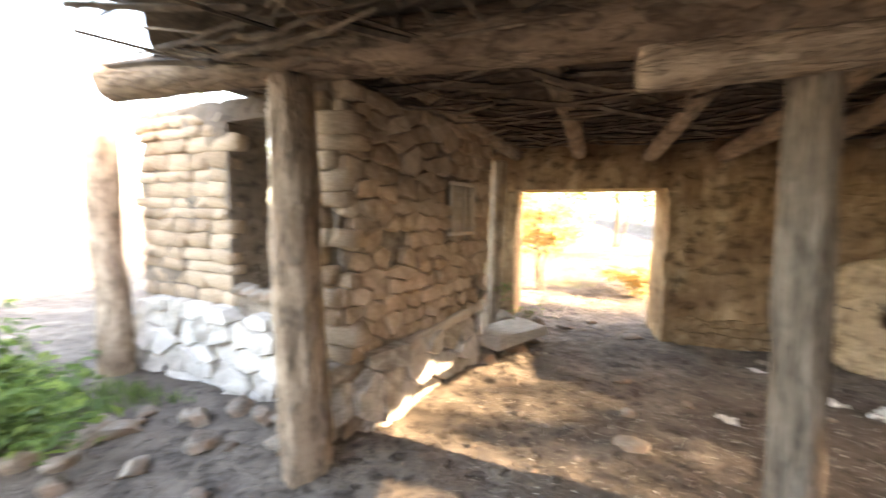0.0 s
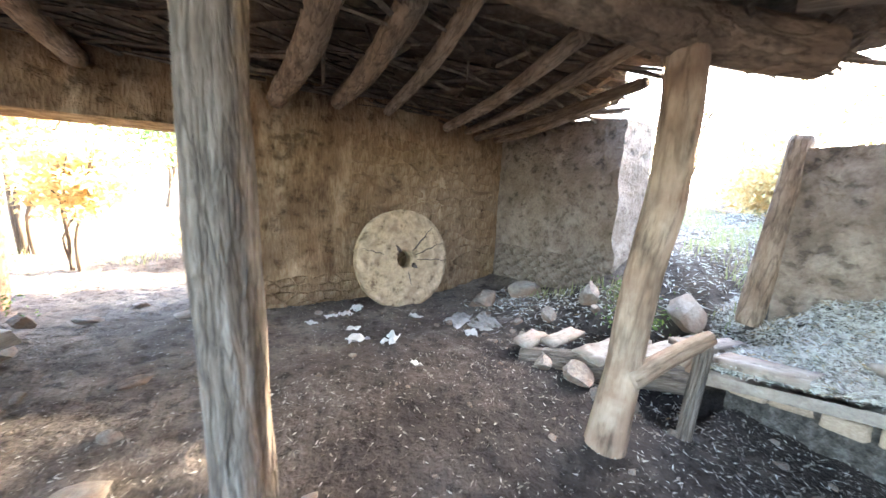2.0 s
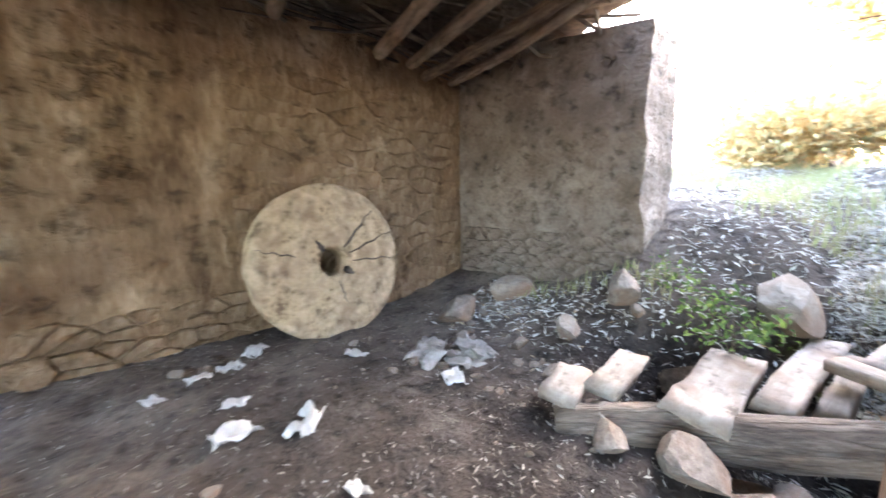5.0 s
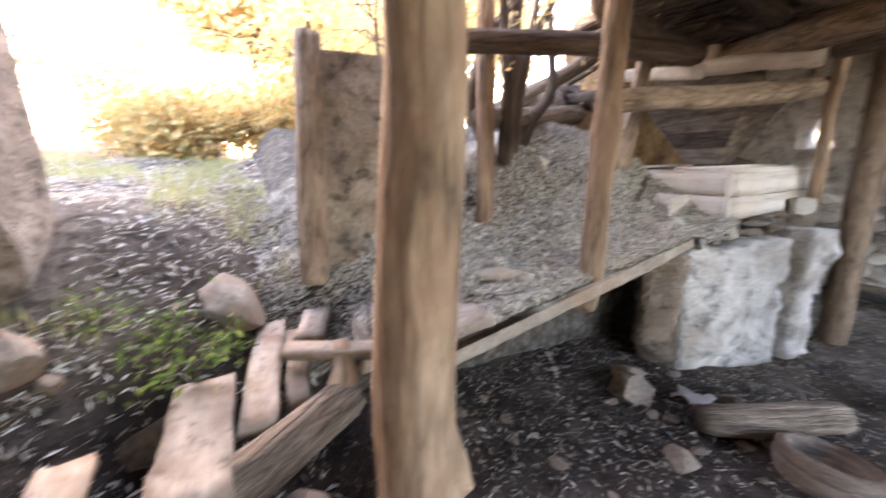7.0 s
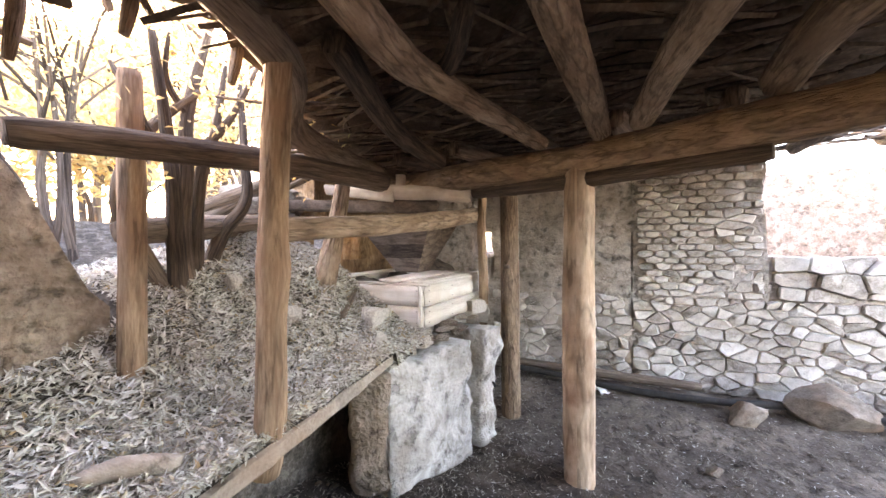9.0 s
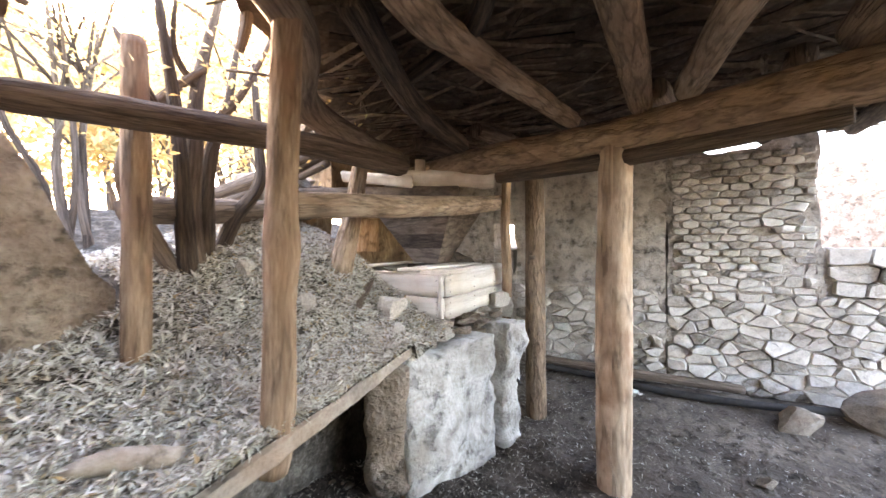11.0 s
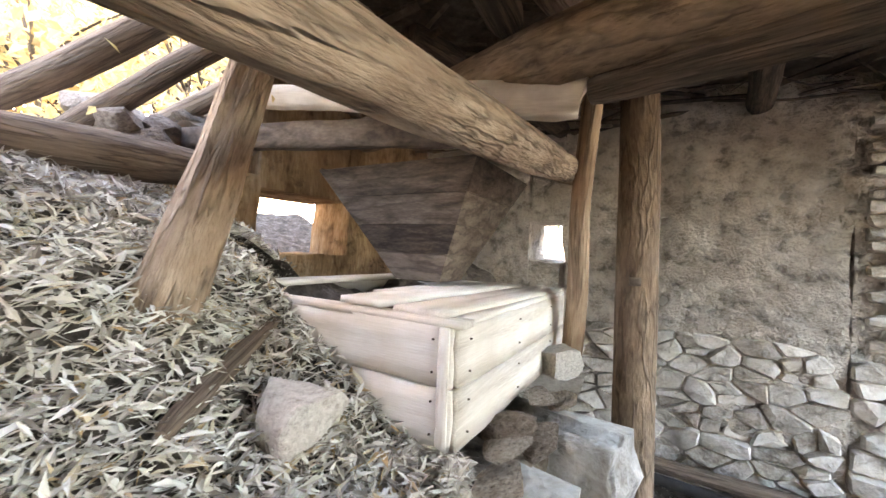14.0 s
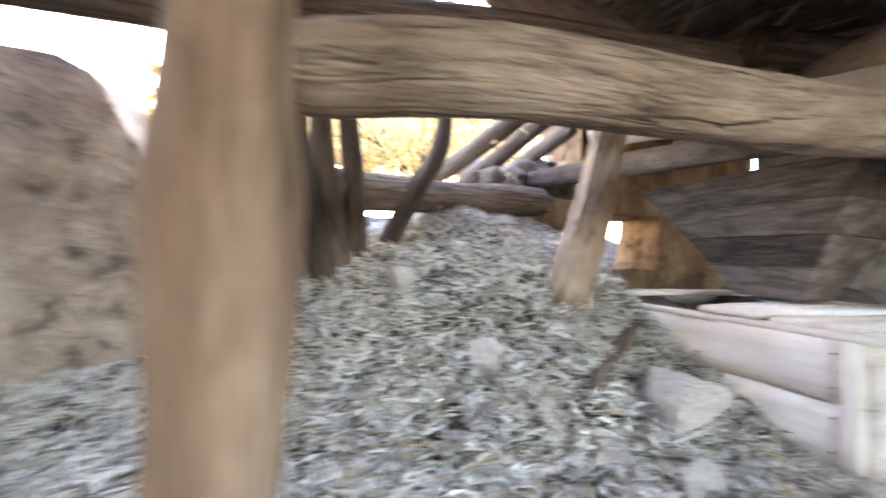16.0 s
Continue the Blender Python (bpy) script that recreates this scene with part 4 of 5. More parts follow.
GREY = "grey fallen field stone on the earth floor"
for x, y, sx_, sy_, sz_, rz, k, lb in (
    (3.60, 4.12, 0.44, 0.32, 0.27, 20, 0, "two-toned grey and red angular stone"),
    (4.22, 4.02, 0.46, 0.30, 0.27, -10, 1, "red-brown rounded stone by the wall"),
    (3.74, 3.18, 0.20, 0.16, 0.20, 15, 2, "pale upright stone in rubble"),
    (4.12, 3.02, 0.34, 0.22, 0.30, 60, 3, "dark grey angular stone on the slope"),
    (4.05, 2.86, 0.16, 0.10, 0.10, 10, 4, "small pale block on the slope"),
    (4.42, 2.16, 0.50, 0.36, 0.36, 35, 5, "large rounded boulder beside the planks"),
    (3.92, 2.50, 0.30, 0.28, 0.28, 80, 6, "brown stone behind the planks"),
    (3.02, 2.26, 0.30, 0.24, 0.20, 25, 2, "grey stone propping the planks"),
    (2.92, 2.55, 0.2, 0.16, 0.13, 70, 3, "grey stone propping the planks"),
    (3.1, 2.6, 0.26, 0.2, 0.18, 5, 4, "grey stone propping the planks"),
    (3.15, 1.95, 0.24, 0.2, 0.2, 40, 5, GREY), (3.2, 2.02, 0.34, 0.22, 0.12, 65, 1, "flat grey stone below the support log"), (2.98, 2.05, 0.2, 0.15, 0.1, 25, 0, GREY), (3.35, 3.05, 0.18, 0.13, 0.1, 0, 0, GREY), (3.5, 3.4, 0.14, 0.1, 0.08, 30, 1, GREY),
    (0.56, 5.02, 0.30, 0.12, 0.09, 12, 2, "flat dark stone in the gateway"), (0.20, 3.0, 0.11, 0.09, 0.09, 0, 3, "pinkish stone on the floor"),
    (0.24, 3.64, 0.28, 0.14, 0.06, 30, 4, "low clod of earth on the floor"), (0.15, 2.55, 0.24, 0.18, 0.07, 10, 5, "low clod of earth on the floor"),
    (-0.24, 5.2, 0.24, 0.14, 0.07, 0, 1, "flat pale stone in the gateway"), (0.12, 5.6, 0.15, 0.1, 0.06, 0, 3, "flat pale stone in the gateway"),
    (2.88, -0.35, 0.2, 0.14, 0.12, 15, 6, GREY), (3.15, 0.15, 0.26, 0.2, 0.2, 50, 0, "grey stone under the platform"), (3.3, 0.0, 0.2, 0.2, 0.16, 80, 2, "grey stone under the platform"),
    (2.7, 0.45, 0.16, 0.14, 0.1, 10, 3, GREY), (2.45, 0.75, 0.13, 0.12, 0.09, 10, 1, GREY), (1.3, -1.9, 0.13, 0.1, 0.1, 0, 4, GREY), (0.9, -2.9, 0.32, 0.25, 0.28, 10, 2, "rough stone at the wall foot"),
    (0.25, -3.1, 0.7, 0.4, 0.5, 5, 5, "large rough boulder at the wall foot"), (-0.6, -3.2, 0.6, 0.4, 0.45, 30, 6, "large rough boulder at the wall foot"),
):
    ground_rock("stone", x, y, (sx_, sy_, sz_), rz, k, lb)
rr = random.Random(21)
for k in range(240):
    x, y = rr.choice(((rr.uniform(2.9, 4.2), rr.uniform(2.6, 4.2)), (rr.uniform(-0.9, 3.2), rr.uniform(1.0, 4.6)), (rr.uniform(2.4, 3.8), rr.uniform(-0.6, 1.9))))
    q = 0.022 + 0.07 * rr.random() ** 2
    ground_rock("stone", x, y, (q, q * rr.uniform(0.6, 0.9), q * rr.uniform(0.4, 0.8)), rr.uniform(0, 180), k, "small loose stone on the earth floor")
for k, (x, y, z, q) in enumerate(((3.64, -0.86, 1.0, 0.23), (3.50, -0.72, 0.94, 0.13), (3.95, -0.35, 1.03, 0.16), (4.3, -0.15, 1.13, 0.14), (3.62, -0.55, 0.93, 0.1))):
    rock("stone", (x, y, max(z + q * 0.25, heap_height(x, y) + q * 0.22)), (q, q * 0.85, q * 0.85), 30 + 40 * k, PALE[k % 3], "pale stone lying in the leaf heap", group="heap stones")
for k in range(26):
    x, y = rr.uniform(-3.6, -1.9), rr.uniform(1.25, 2.25)
    q = rr.uniform(0.1, 0.26)
    ground_rock("stone", x, y, (q, q * 0.8, q * 0.65), rr.uniform(0, 180), k, "fallen rubble stone below the window")
for k in range(12):
    x = -3.05 + 0.085 * k
    q = rr.uniform(0.13, 0.24)
    rock("stone", (x, 2.50 - 0.19 * (x + 3.1) + rr.uniform(0.02, 0.14), 1.06 + 0.06 * rr.random()), (q, q * 0.8, q * 0.6), rr.uniform(0, 180), ROCKS[k % 7], "broken clod on the window sill", group="sill rubble")
for k, (x, y, ln) in enumerate(((3.95, 0.95, 0.34), (3.62, 0.72, 0.22), (4.2, 1.08, 0.28), (3.72, 0.2, 0.2))):
    log("hanging_stick", [(x, y, 2.74), (x + 0.02, y, 2.74 - ln * 0.5), (x + 0.03, y + 0.02, 2.72 - ln)], [0.035, 0.03, 0.022], M_BARK, "broken stick hanging from the roof edge", "stick", 170 + k, "roof edge sticks", sides=9)
# flat stone ledge by the side doorway
rock("ledge_slab", (-0.86, 4.12, 0.47), (0.86, 0.42, 0.13), 58, FLAT[0], "long flat stone ledge on boulders", "stone slab")
for k, (x, y, z, q) in enumerate(((-1.05, 3.75, 0.3, 0.3), (-0.78, 4.05, 0.32, 0.26), (-0.62, 4.5, 0.32, 0.28), (-1.0, 4.45, 0.56, 0.26), (-0.78, 4.75, 0.5, 0.28), (-1.2, 4.8, 0.5, 0.34), (-1.3, 4.3, 0.35, 0.5), (-0.6, 5.0, 0.4, 0.2))):
    rock("stone", (x, y, z), (q, q * 0.8, q * 0.62), 50 * k, ROCKS[k % 7], "rounded boulder of the ledge", group="ledge stones")
# stones and bricks between the plinth and the box
for k, (x, y, z, a, b, c, rz) in enumerate(((3.42, -1.05, 0.90, 0.30, 0.2, 0.1, 10), (3.24, -1.2, 0.89, 0.26, 0.13, 0.06, 70), (3.2, -1.5, 0.91, 0.28, 0.14, 0.07, 80), (3.2, -1.8, 0.94, 0.2, 0.12, 0.1, 85), (3.26, -1.3, 0.95, 0.22, 0.12, 0.05, 76), (3.25, -1.65, 0.98, 0.2, 0.12, 0.06, 88),
                                            (3.28, -2.05, 1.03, 0.2, 0.14, 0.12, 60), (3.3, -1.45, 0.95, 0.3, 0.2, 0.1, 90), (3.45, -0.82, 0.88, 0.34, 0.24, 0.08, 40), (3.4, -2.3, 0.92, 0.3, 0.3, 0.2, 20),
                                            (3.7, -1.3, 0.9, 0.5, 0.3, 0.18, 0), (4.2, -1.3, 0.9, 0.5, 0.3, 0.18, 0), (3.7, -2.2, 0.9, 0.6, 0.4, 0.18, 0), (4.3, -2.2, 0.9, 0.6, 0.4, 0.18, 0))):
    rock("stone", (x, y, z), (a, b, c), rz, CLAY[k % 4] if k in (1, 2, 3, 4, 5, 7) else FLAT[k % 8], "red-brown clay block packed under the grain box" if k in (1, 2, 3, 4, 5, 7) else "flat stone packed under the grain box", group="packing stones")

# ---------------------------------------------------------------- planks over the ditch
log("support_log", [(2.92, 2.78, 0.26), (3.14, 2.45, 0.30), (3.32, 2.1, 0.33), (3.52, 1.68, 0.40)], [0.09, 0.105, 0.11, 0.10], M_GREYLOG, "grey log carrying the loose planks", "log", 101, sides=20, rough=0.14)
for k, (x, y, z, ln, w, rz, ry, lb) in enumerate((
    (3.08, 2.82, 0.36, 0.30, 0.15, 12, -5, "short broken plank stump"),
    (3.32, 2.67, 0.385, 0.44, 0.14, 2, -4, "short plank across the support log"),
    (3.50, 2.29, 0.40, 0.72, 0.22, -2, -4, "wide pale plank across the support log"),
    (3.86, 2.02, 0.43, 0.92, 0.13, -8, -4, "long pale plank across the support log"),
    (3.80, 1.88, 0.44, 0.66, 0.09, -6, -4, "narrow pale plank across the support log"),
    (4.10, 1.74, 0.50, 0.34, 0.14, -20, -5, "short pale plank end"),
    (3.62, 1.72, 0.55, 0.5, 0.10, 60, 0, "pale plank at the platform corner"),
    (3.38, 1.28, 0.665, 0.46, 0.2, 86, 7, "flat pale board on the platform edge"),
)):
    board("plank", (x, y, z + 0.03), ln, w * 1.15, 0.045, rz, 0, ry, M_GREYPLANK, lb, "plank", 110 + k, "ditch planks", wear=0.010)
log("forked_branch", [(3.50, 1.74, 0.42), (3.55, 1.70, 0.52), (3.63, 1.69, 0.62)], [0.085, 0.06, 0.04], M_PALELOG, "pale upturned stub at the end of the plank support", "branch", 103, sides=12)
log("brace", [(2.62, 1.66, 0.62), (2.85, 1.6, 0.72), (3.18, 1.5, 0.84)], [0.065, 0.055, 0.05], M_PALELOG, "pale brace from the leaning post", "brace", 104, sides=14, rough=0.18)
log("prop", [(3.12, 1.55, 0.1), (3.13, 1.53, 0.45), (3.14, 1.5, 0.8)], [0.05, 0.045, 0.045], M_GREYLOG, "short prop under the slab", "post", 105, sides=12)
log("hewn_offcut", [(3.66, 0.92, 0.80), (3.60, 0.80, 0.81), (3.45, 0.66, 0.79)], [0.03, 0.045, 0.045], M_GREYPLANK, "curved pale wood offcut on the leaves", "wood offcut", 106, sides=10)
log("dark_branch", [(x, y, heap_height(x, y) + 0.035) for x, y in ((3.74, -0.60), (3.80, -0.70), (3.87, -0.84), (3.96, -1.02))], [0.016, 0.024, 0.026, 0.016], M_DARKLOG, "half-buried dark branch in the leaf heap", "branch", 107, sides=16, rough=0.2, flute=0.25)
log("short_post", [(4.88, -0.82, 1.3), (4.88, -0.83, 1.79)], [0.10, 0.095], M_GREYLOG, "short upright behind the heap", "post", 108, sides=12)
for k, (x0, y0, x1, y1) in enumerate(((5.9, -0.75, 4.6, -1.15), (6.2, -1.0, 4.9, -1.45), (5.6, -0.45, 4.3, -0.95))):
    log("fallen_rafter", [(x0, y0, 1.85 + 0.05 * k), ((x0 + x1) / 2, (y0 + y1) / 2, 2.14), (x1, y1, 2.42)], [0.05, 0.06, 0.055], M_DARKLOG, "fallen roof stick against the sky", "rafter", 130 + k, "fallen sticks", sides=10)

# hollow trunk and wooden trough on the floor
log("wood_trough", [(2.80, 0.10, 0.13), (2.62, -0.15, 0.14), (2.44, -0.5, 0.15)], [0.07, 0.08, 0.075], M_GREYLOG, "pale grey split log on the floor", "log", 140, sides=16)
bm = bmesh.new()
prof = [(0.17, 0.0), (0.19, 0.05), (0.185, 0.13), (0.155, 0.145), (0.145, 0.12), (0.14, 0.03), (0.0, 0.02)]
rings = [[bm.verts.new((r * math.cos(a * math.pi / 16) * (1 + 0.08 * nz((r * 9, z * 9, a), 0.5, 2)), r * math.sin(a * math.pi / 16), z)) for a in range(32)] for r, z in prof[:-1]]
for r0, r1 in zip(rings, rings[1:]):
    for k in range(32):
        bm.faces.new((r0[k], r0[(k + 1) % 32], r1[(k + 1) % 32], r1[k]))
bm.faces.new(rings[-1])
tub = thing("round_tub", bm, M_DARKPLANK, "hollow dark wooden tub sunk in dirt", "tub")
tub.matrix_basis = pose(2.36, -0.05, 0.03, 12, 0, 0)

# rubber pipe along the wall
log("rubber_pipe", [(3.3, -3.1, 0.12), (2.6, -3.12, 0.08), (1.9, -3.02, 0.06), (1.1, -3.05, 0.06), (0.3, -3.1, 0.1), (-0.8, -2.9, 0.08)], [0.035] * 6, M_RUBBER, "black rubber pipe along the wall foot", "pipe", 141, sides=12, rough=0.02, flute=0)
log("timber_rail", [(3.3, -3.2, 0.16), (2.2, -3.22, 0.14), (1.2, -3.26, 0.12)], [0.05, 0.05, 0.045], M_DARKLOG, "dark timber along the wall foot", "timber", 142, sides=10)
bm = bmesh.new()
log_into(bm, [(2.98, -1.78, 0.35), (3.02, -1.72, 0.45), (3.04, -1.82, 0.47), (3.0, -1.86, 0.36)], [0.018] * 4, 143, 8, 0.02, 0)
thing("pipe_loop", bm, M_RUBBER, "black bent hose in a gap of the plinth", "hose")


def crumple(name, x, y, q, label, category, material=M_PAPER, k=0, lift=0.01):
    b = bmesh.new()
    bmesh.ops.create_grid(b, x_segments=9, y_segments=7, size=0.5)
    for v in b.verts:
        v.co = Vector((v.co.x * q, v.co.y * q * 0.6, 0.22 * q * (nz(v.co, 3.2, k * 2.7) + 0.5 * nz(v.co, 8, k)) + 0.05 * q))
        v.co.x += 0.2 * q * nz(v.co, 9 / q * 0.3, k + 5)
    ext = bmesh.ops.extrude_face_region(b, geom=b.faces[:])
    for v in ext["geom"]:
        if isinstance(v, bmesh.types.BMVert):
            v.co.z += 0.003
    ob = thing(name, b, material, label, category, "litter")
    ob.matrix_basis = pose(x, y, ground_height(x, y) + lift, 0, 0, 47 * k)
    return ob


for k, (x, y, q) in enumerate(((1.78, 3.69, 0.2), (2.06, 3.56, 0.22), (2.04, 3.06, 0.1), (0.9, 3.18, 0.15), (1.77, 4.39, 0.12), (2.14, 4.6, 0.2), (2.64, 4.12, 0.15), (1.86, 3.98, 0.13), (1.95, 4.45, 0.16), (2.9, 3.45, 0.2), (1.55, 4.3, 0.12), (2.2, -3.0, 0.26), (2.98, -0.2, 0.2))):
    crumple("torn_paper", x, y, q, "crumpled white scrap of litter on the floor", "litter", k=k)
for k, (x, y) in enumerate(((3.05, 3.82), (3.25, 3.6), (3.12, 3.5), (2.95, 3.7))):
    crumple("old_rag", x, y, 0.32, "grey crumpled rag in the rubble", "rag", M_CONCRETE, k + 20)

# ---------------------------------------------------------------- window shutter and timbers of the west wall
def on_west(s, z, out=0.0):
    return Vector((-1.68 + 0.58 * s + 0.95 * out, 2.08 + 1.87 * s - 0.3 * out, z))


shut = holder("wall_cupboard", on_west(0.72, 1.6), "small weathered wooden framed shutter in the wall", "shutter")
WEST_TURN = 72.8


def shut_bar(name, ds, dz, ln, w, upright, material=M_PLANK):
    ob = part(name, board_into(bmesh.new(), ln, w, 0.03, ds * 9 + dz, 0.003), material, shut)
    ob.matrix_basis = pose(0.313 * ds * 1.0, 0.95 * ds, dz, 0, 0, WEST_TURN) @ pose(0, 0.02 if name == "panel" else -0.015, 0, 90) @ (pose(0, 0, 0, 0, 0, 90) if upright else pose(0, 0, 0))
    return ob


shut_bar("panel", 0.0, 0.24, 0.34, 0.44, False)
shut_bar("frame_bar", 0.0, 0.47, 0.42, 0.035, False)
shut_bar("frame_bar", 0.0, 0.01, 0.46, 0.035, False)
shut_bar("frame_bar", -0.18, 0.24, 0.46, 0.035, True)
shut_bar("frame_bar", 0.18, 0.24, 0.46, 0.035, True)
shut_bar("frame_bar", 0.03, 0.24, 0.44, 0.03, True)
c = on_west(0.62, 0.80, 0.02)
board("wall_timber", tuple(c), 1.25, 0.09, 0.06, WEST_TURN, 90, -5, M_PLANK, "levelling timber laid in the wall above the footing", "timber", 151)
log("door_jamb", [(-1.14, 4.55, 0.25), (-1.12, 4.6, 1.2), (-1.12, 4.65, 2.45)], [0.09, 0.085, 0.085], M_BARK, "weathered wooden door jamb of the side doorway", "door jamb", 152, sides=10)
log("post", [(-4.5, 2.42, -0.1), (-4.42, 2.4, 1.0), (-4.5, 2.4, 1.6), (-4.4, 2.38, 2.7)], [0.14, 0.13, 0.14, 0.12], M_BARK, "crooked pale trunk post at the open front", "post", 153, sides=20, rough=0.14)
log("broken_board", [(-2.45, 2.5, 1.25), (-2.2, 2.6, 1.75)], [0.05, 0.05], M_PLANK, "slanting board in the window opening", "board", 154, sides=6)

# ---------------------------------------------------------------- plants
def tree(name, at, height, seed, material, spread, count, leaf, label, trunks=3, bare=0.35):
    """Stems with limbs and twigs, and a crown of single leaves in clumps."""
    r = random.Random(seed)
    root = holder(name, at, label, "tree" if height > 2.4 else "shrub")
    tips = []
    for k in range(trunks):
        a = r.uniform(0, 6.28)
        lean = r.uniform(0.15, 0.45) * spread
        p = [Vector((0.12 * math.cos(a), 0.12 * math.sin(a), -0.1))]
        for q in (0.3, 0.6, 1.0):
            p.append(Vector((lean * q * math.cos(a) + r.gauss(0, 0.06) * height / 3, lean * q * math.sin(a) + r.gauss(0, 0.06) * height / 3, height * q * r.uniform(0.8, 1.0))))
        rad = 0.018 * height * r.uniform(0.7, 1.1)
        bmt = bmesh.new()
        log_into(bmt, p, [rad, rad * 0.8, rad * 0.55, rad * 0.25], seed + k, 9, 0.08, 0.02, 0.14)
        trunk = part("trunk", bmt, M_DARKLOG, root)
        for _ in range(5):
            b0 = p[r.choice((1, 2, 2))].lerp(p[3], r.random() * 0.6)
            b1 = b0 + Vector((r.gauss(0, 0.5) * spread, r.gauss(0, 0.5) * spread, r.uniform(0.05, 0.35) * height))
            mid = b0.lerp(b1, 0.5) + Vector((0, 0, 0.05 * height))
            bml = bmesh.new()
            log_into(bml, [b0, mid, b1], [rad * 0.4, rad * 0.28, rad * 0.1], seed + 3, 6, 0.05, 0.0, 0.2)
            part("limb", bml, M_DARKLOG, trunk)
            tips += [b0.lerp(b1, 0.5), b0.lerp(b1, 0.8), b1]
    rows = []
    for k in range(count):
        c = r.choice(tips)
        g = Vector((r.gauss(0, 0.16), r.gauss(0, 0.16), r.gauss(0, 0.13))) * spread
        ln = leaf * r.uniform(0.6, 1.2)
        rows.append((c.x + g.x, c.y + g.y, max(bare * height * 0.5, c.z + g.z), r.uniform(0, 6.28), r.gauss(0, 0.6), r.gauss(0, 0.8), ln, ln * 0.5))
    crown = scatter_mesh("crown", np.array(rows), material, "", "", kind="")
    crown.parent = root
    return root


shrub = holder("shrub", (4.48, 0.05, 1.3), "dark crooked many-stemmed shrub rising from the leaf heap", "shrub")
STEMS = (
    ([(4.5, 0.05, 1.2), (4.47, 0.08, 1.5), (4.44, 0.10, 1.66)], [0.12, 0.09, 0.05]),
    ([(4.45, 0.12, 1.35), (4.30, 0.22, 1.7), (4.19, 0.28, 2.0), (4.22, 0.30, 2.35), (4.1, 0.42, 2.8)], [0.055, 0.048, 0.04, 0.032, 0.018]),
    ([(4.48, 0.05, 1.35), (4.34, 0.15, 1.75), (4.22, 0.19, 2.1), (4.26, 0.15, 2.5), (4.1, 0.1, 3.0)], [0.055, 0.046, 0.042, 0.034, 0.018]),
    ([(4.5, 0.0, 1.35), (4.38, 0.05, 1.8), (4.24, 0.09, 2.1), (4.32, -0.05, 2.42), (4.35, -0.15, 2.9)], [0.055, 0.046, 0.04, 0.03, 0.016]),
    ([(4.5, -0.05, 1.4), (4.52, -0.22, 1.75), (4.40, -0.32, 1.98), (4.45, -0.36, 2.3), (4.55, -0.4, 2.9)], [0.05, 0.045, 0.042, 0.034, 0.018]),
    ([(4.45, 0.2, 1.4), (4.44, 0.40, 1.78), (4.3, 0.48, 2.0), (4.3, 0.36, 2.3), (4.2, 0.12, 2.6)], [0.05, 0.045, 0.04, 0.032, 0.018]),
    ([(4.22, 0.19, 2.15), (4.12, 0.02, 2.4), (4.15, -0.12, 2.62), (4.05, -0.2, 2.9)], [0.03, 0.026, 0.02, 0.012]),
    ([(4.24, 0.32, 2.2), (4.15, 0.50, 2.42), (4.2, 0.56, 2.6)], [0.024, 0.02, 0.012]),
    ([(4.26, 0.15, 2.45), (4.2, 0.3, 2.6), (4.05, 0.36, 2.8)], [0.022, 0.018, 0.01]),
    ([(4.45, -0.36, 2.25), (4.3, -0.45, 2.4), (4.2, -0.62, 2.5)], [0.024, 0.02, 0.012]),
)
for k, (pts, rads) in enumerate(STEMS):
    bm = bmesh.new()
    log_into(bm, [Vector(p) - Vector((4.48, 0.05, 1.3)) for p in pts], rads, 300.0 + k, 10, 0.18, 0.05, 0.05)
    part("stem" if k else "stump", bm, M_DARKLOG, shrub)
rows = []
for k in range(420):
    c = Vector(random.Random(k).choice(STEMS[1:])[0][-1]) - Vector((4.48, 0.05, 1.3))
    rows.append((c.x + rs.normal(0, 0.2), c.y + rs.normal(0, 0.25), c.z + rs.normal(-0.1, 0.2), rs.uniform(0, 6.28), rs.normal(0, 0.6), rs.normal(0, 0.8), 0.05, 0.022))
crown = scatter_mesh("crown", np.array(rows), M_GOLD, "", "", kind="")
crown.parent = shrub
for k in range(34):
    x, y = 5.16 + 0.5 * rr.random(), -1.78 + 0.82 * rr.random()
    q = rr.uniform(0.1, 0.3)
    rock("stone", (x, y, 2.0 + 0.03 * (k % 8)), (q * 1.2, q, q * 0.7), rr.uniform(0, 180), CLAY[k % 4] if k % 3 else ROCKS[k % 7], "clod of fallen roof earth on the wall top", group="wall top rubble")
tree("shrub", (5.9, 0.2, 1.5), 2.1, 8, M_GOLD, 0.9, 900, 0.05, "bare many-stemmed shrub with few golden leaves", trunks=5)
GOLDEN = "backlit golden autumn bush"
for k, (x, y, h, sp, n, mat) in enumerate((
    (8.6, 0.8, 2.6, 1.6, 2600, M_GOLD), (9.6, 2.1, 0.9, 1.5, 6000, M_GOLD), (9.8, 0.9, 1.5, 1.5, 7000, M_GOLD), (9.2, 3.1, 0.7, 1.5, 5000, M_GOLD), (9.6, -1.4, 3.0, 1.9, 3000, M_GOLD), (10.6, 3.6, 1.7, 1.7, 2200, M_GOLD), (12.5, 1.6, 2.0, 2.2, 2400, M_GOLD),
    (8.2, -3.2, 3.4, 2.0, 3200, M_GOLD), (13, 6.5, 3.5, 2.6, 2600, M_GOLD), (7.6, -1.2, 2.2, 1.5, 2400, M_GOLD), (11.0, -4.0, 4.5, 2.4, 3000, M_GOLD))):
    tree("bush", (x, y, ground_height(x, y) - 0.05), h, 50 + k, mat, sp, n, 0.13, GOLDEN, trunks=3, bare=0.1)
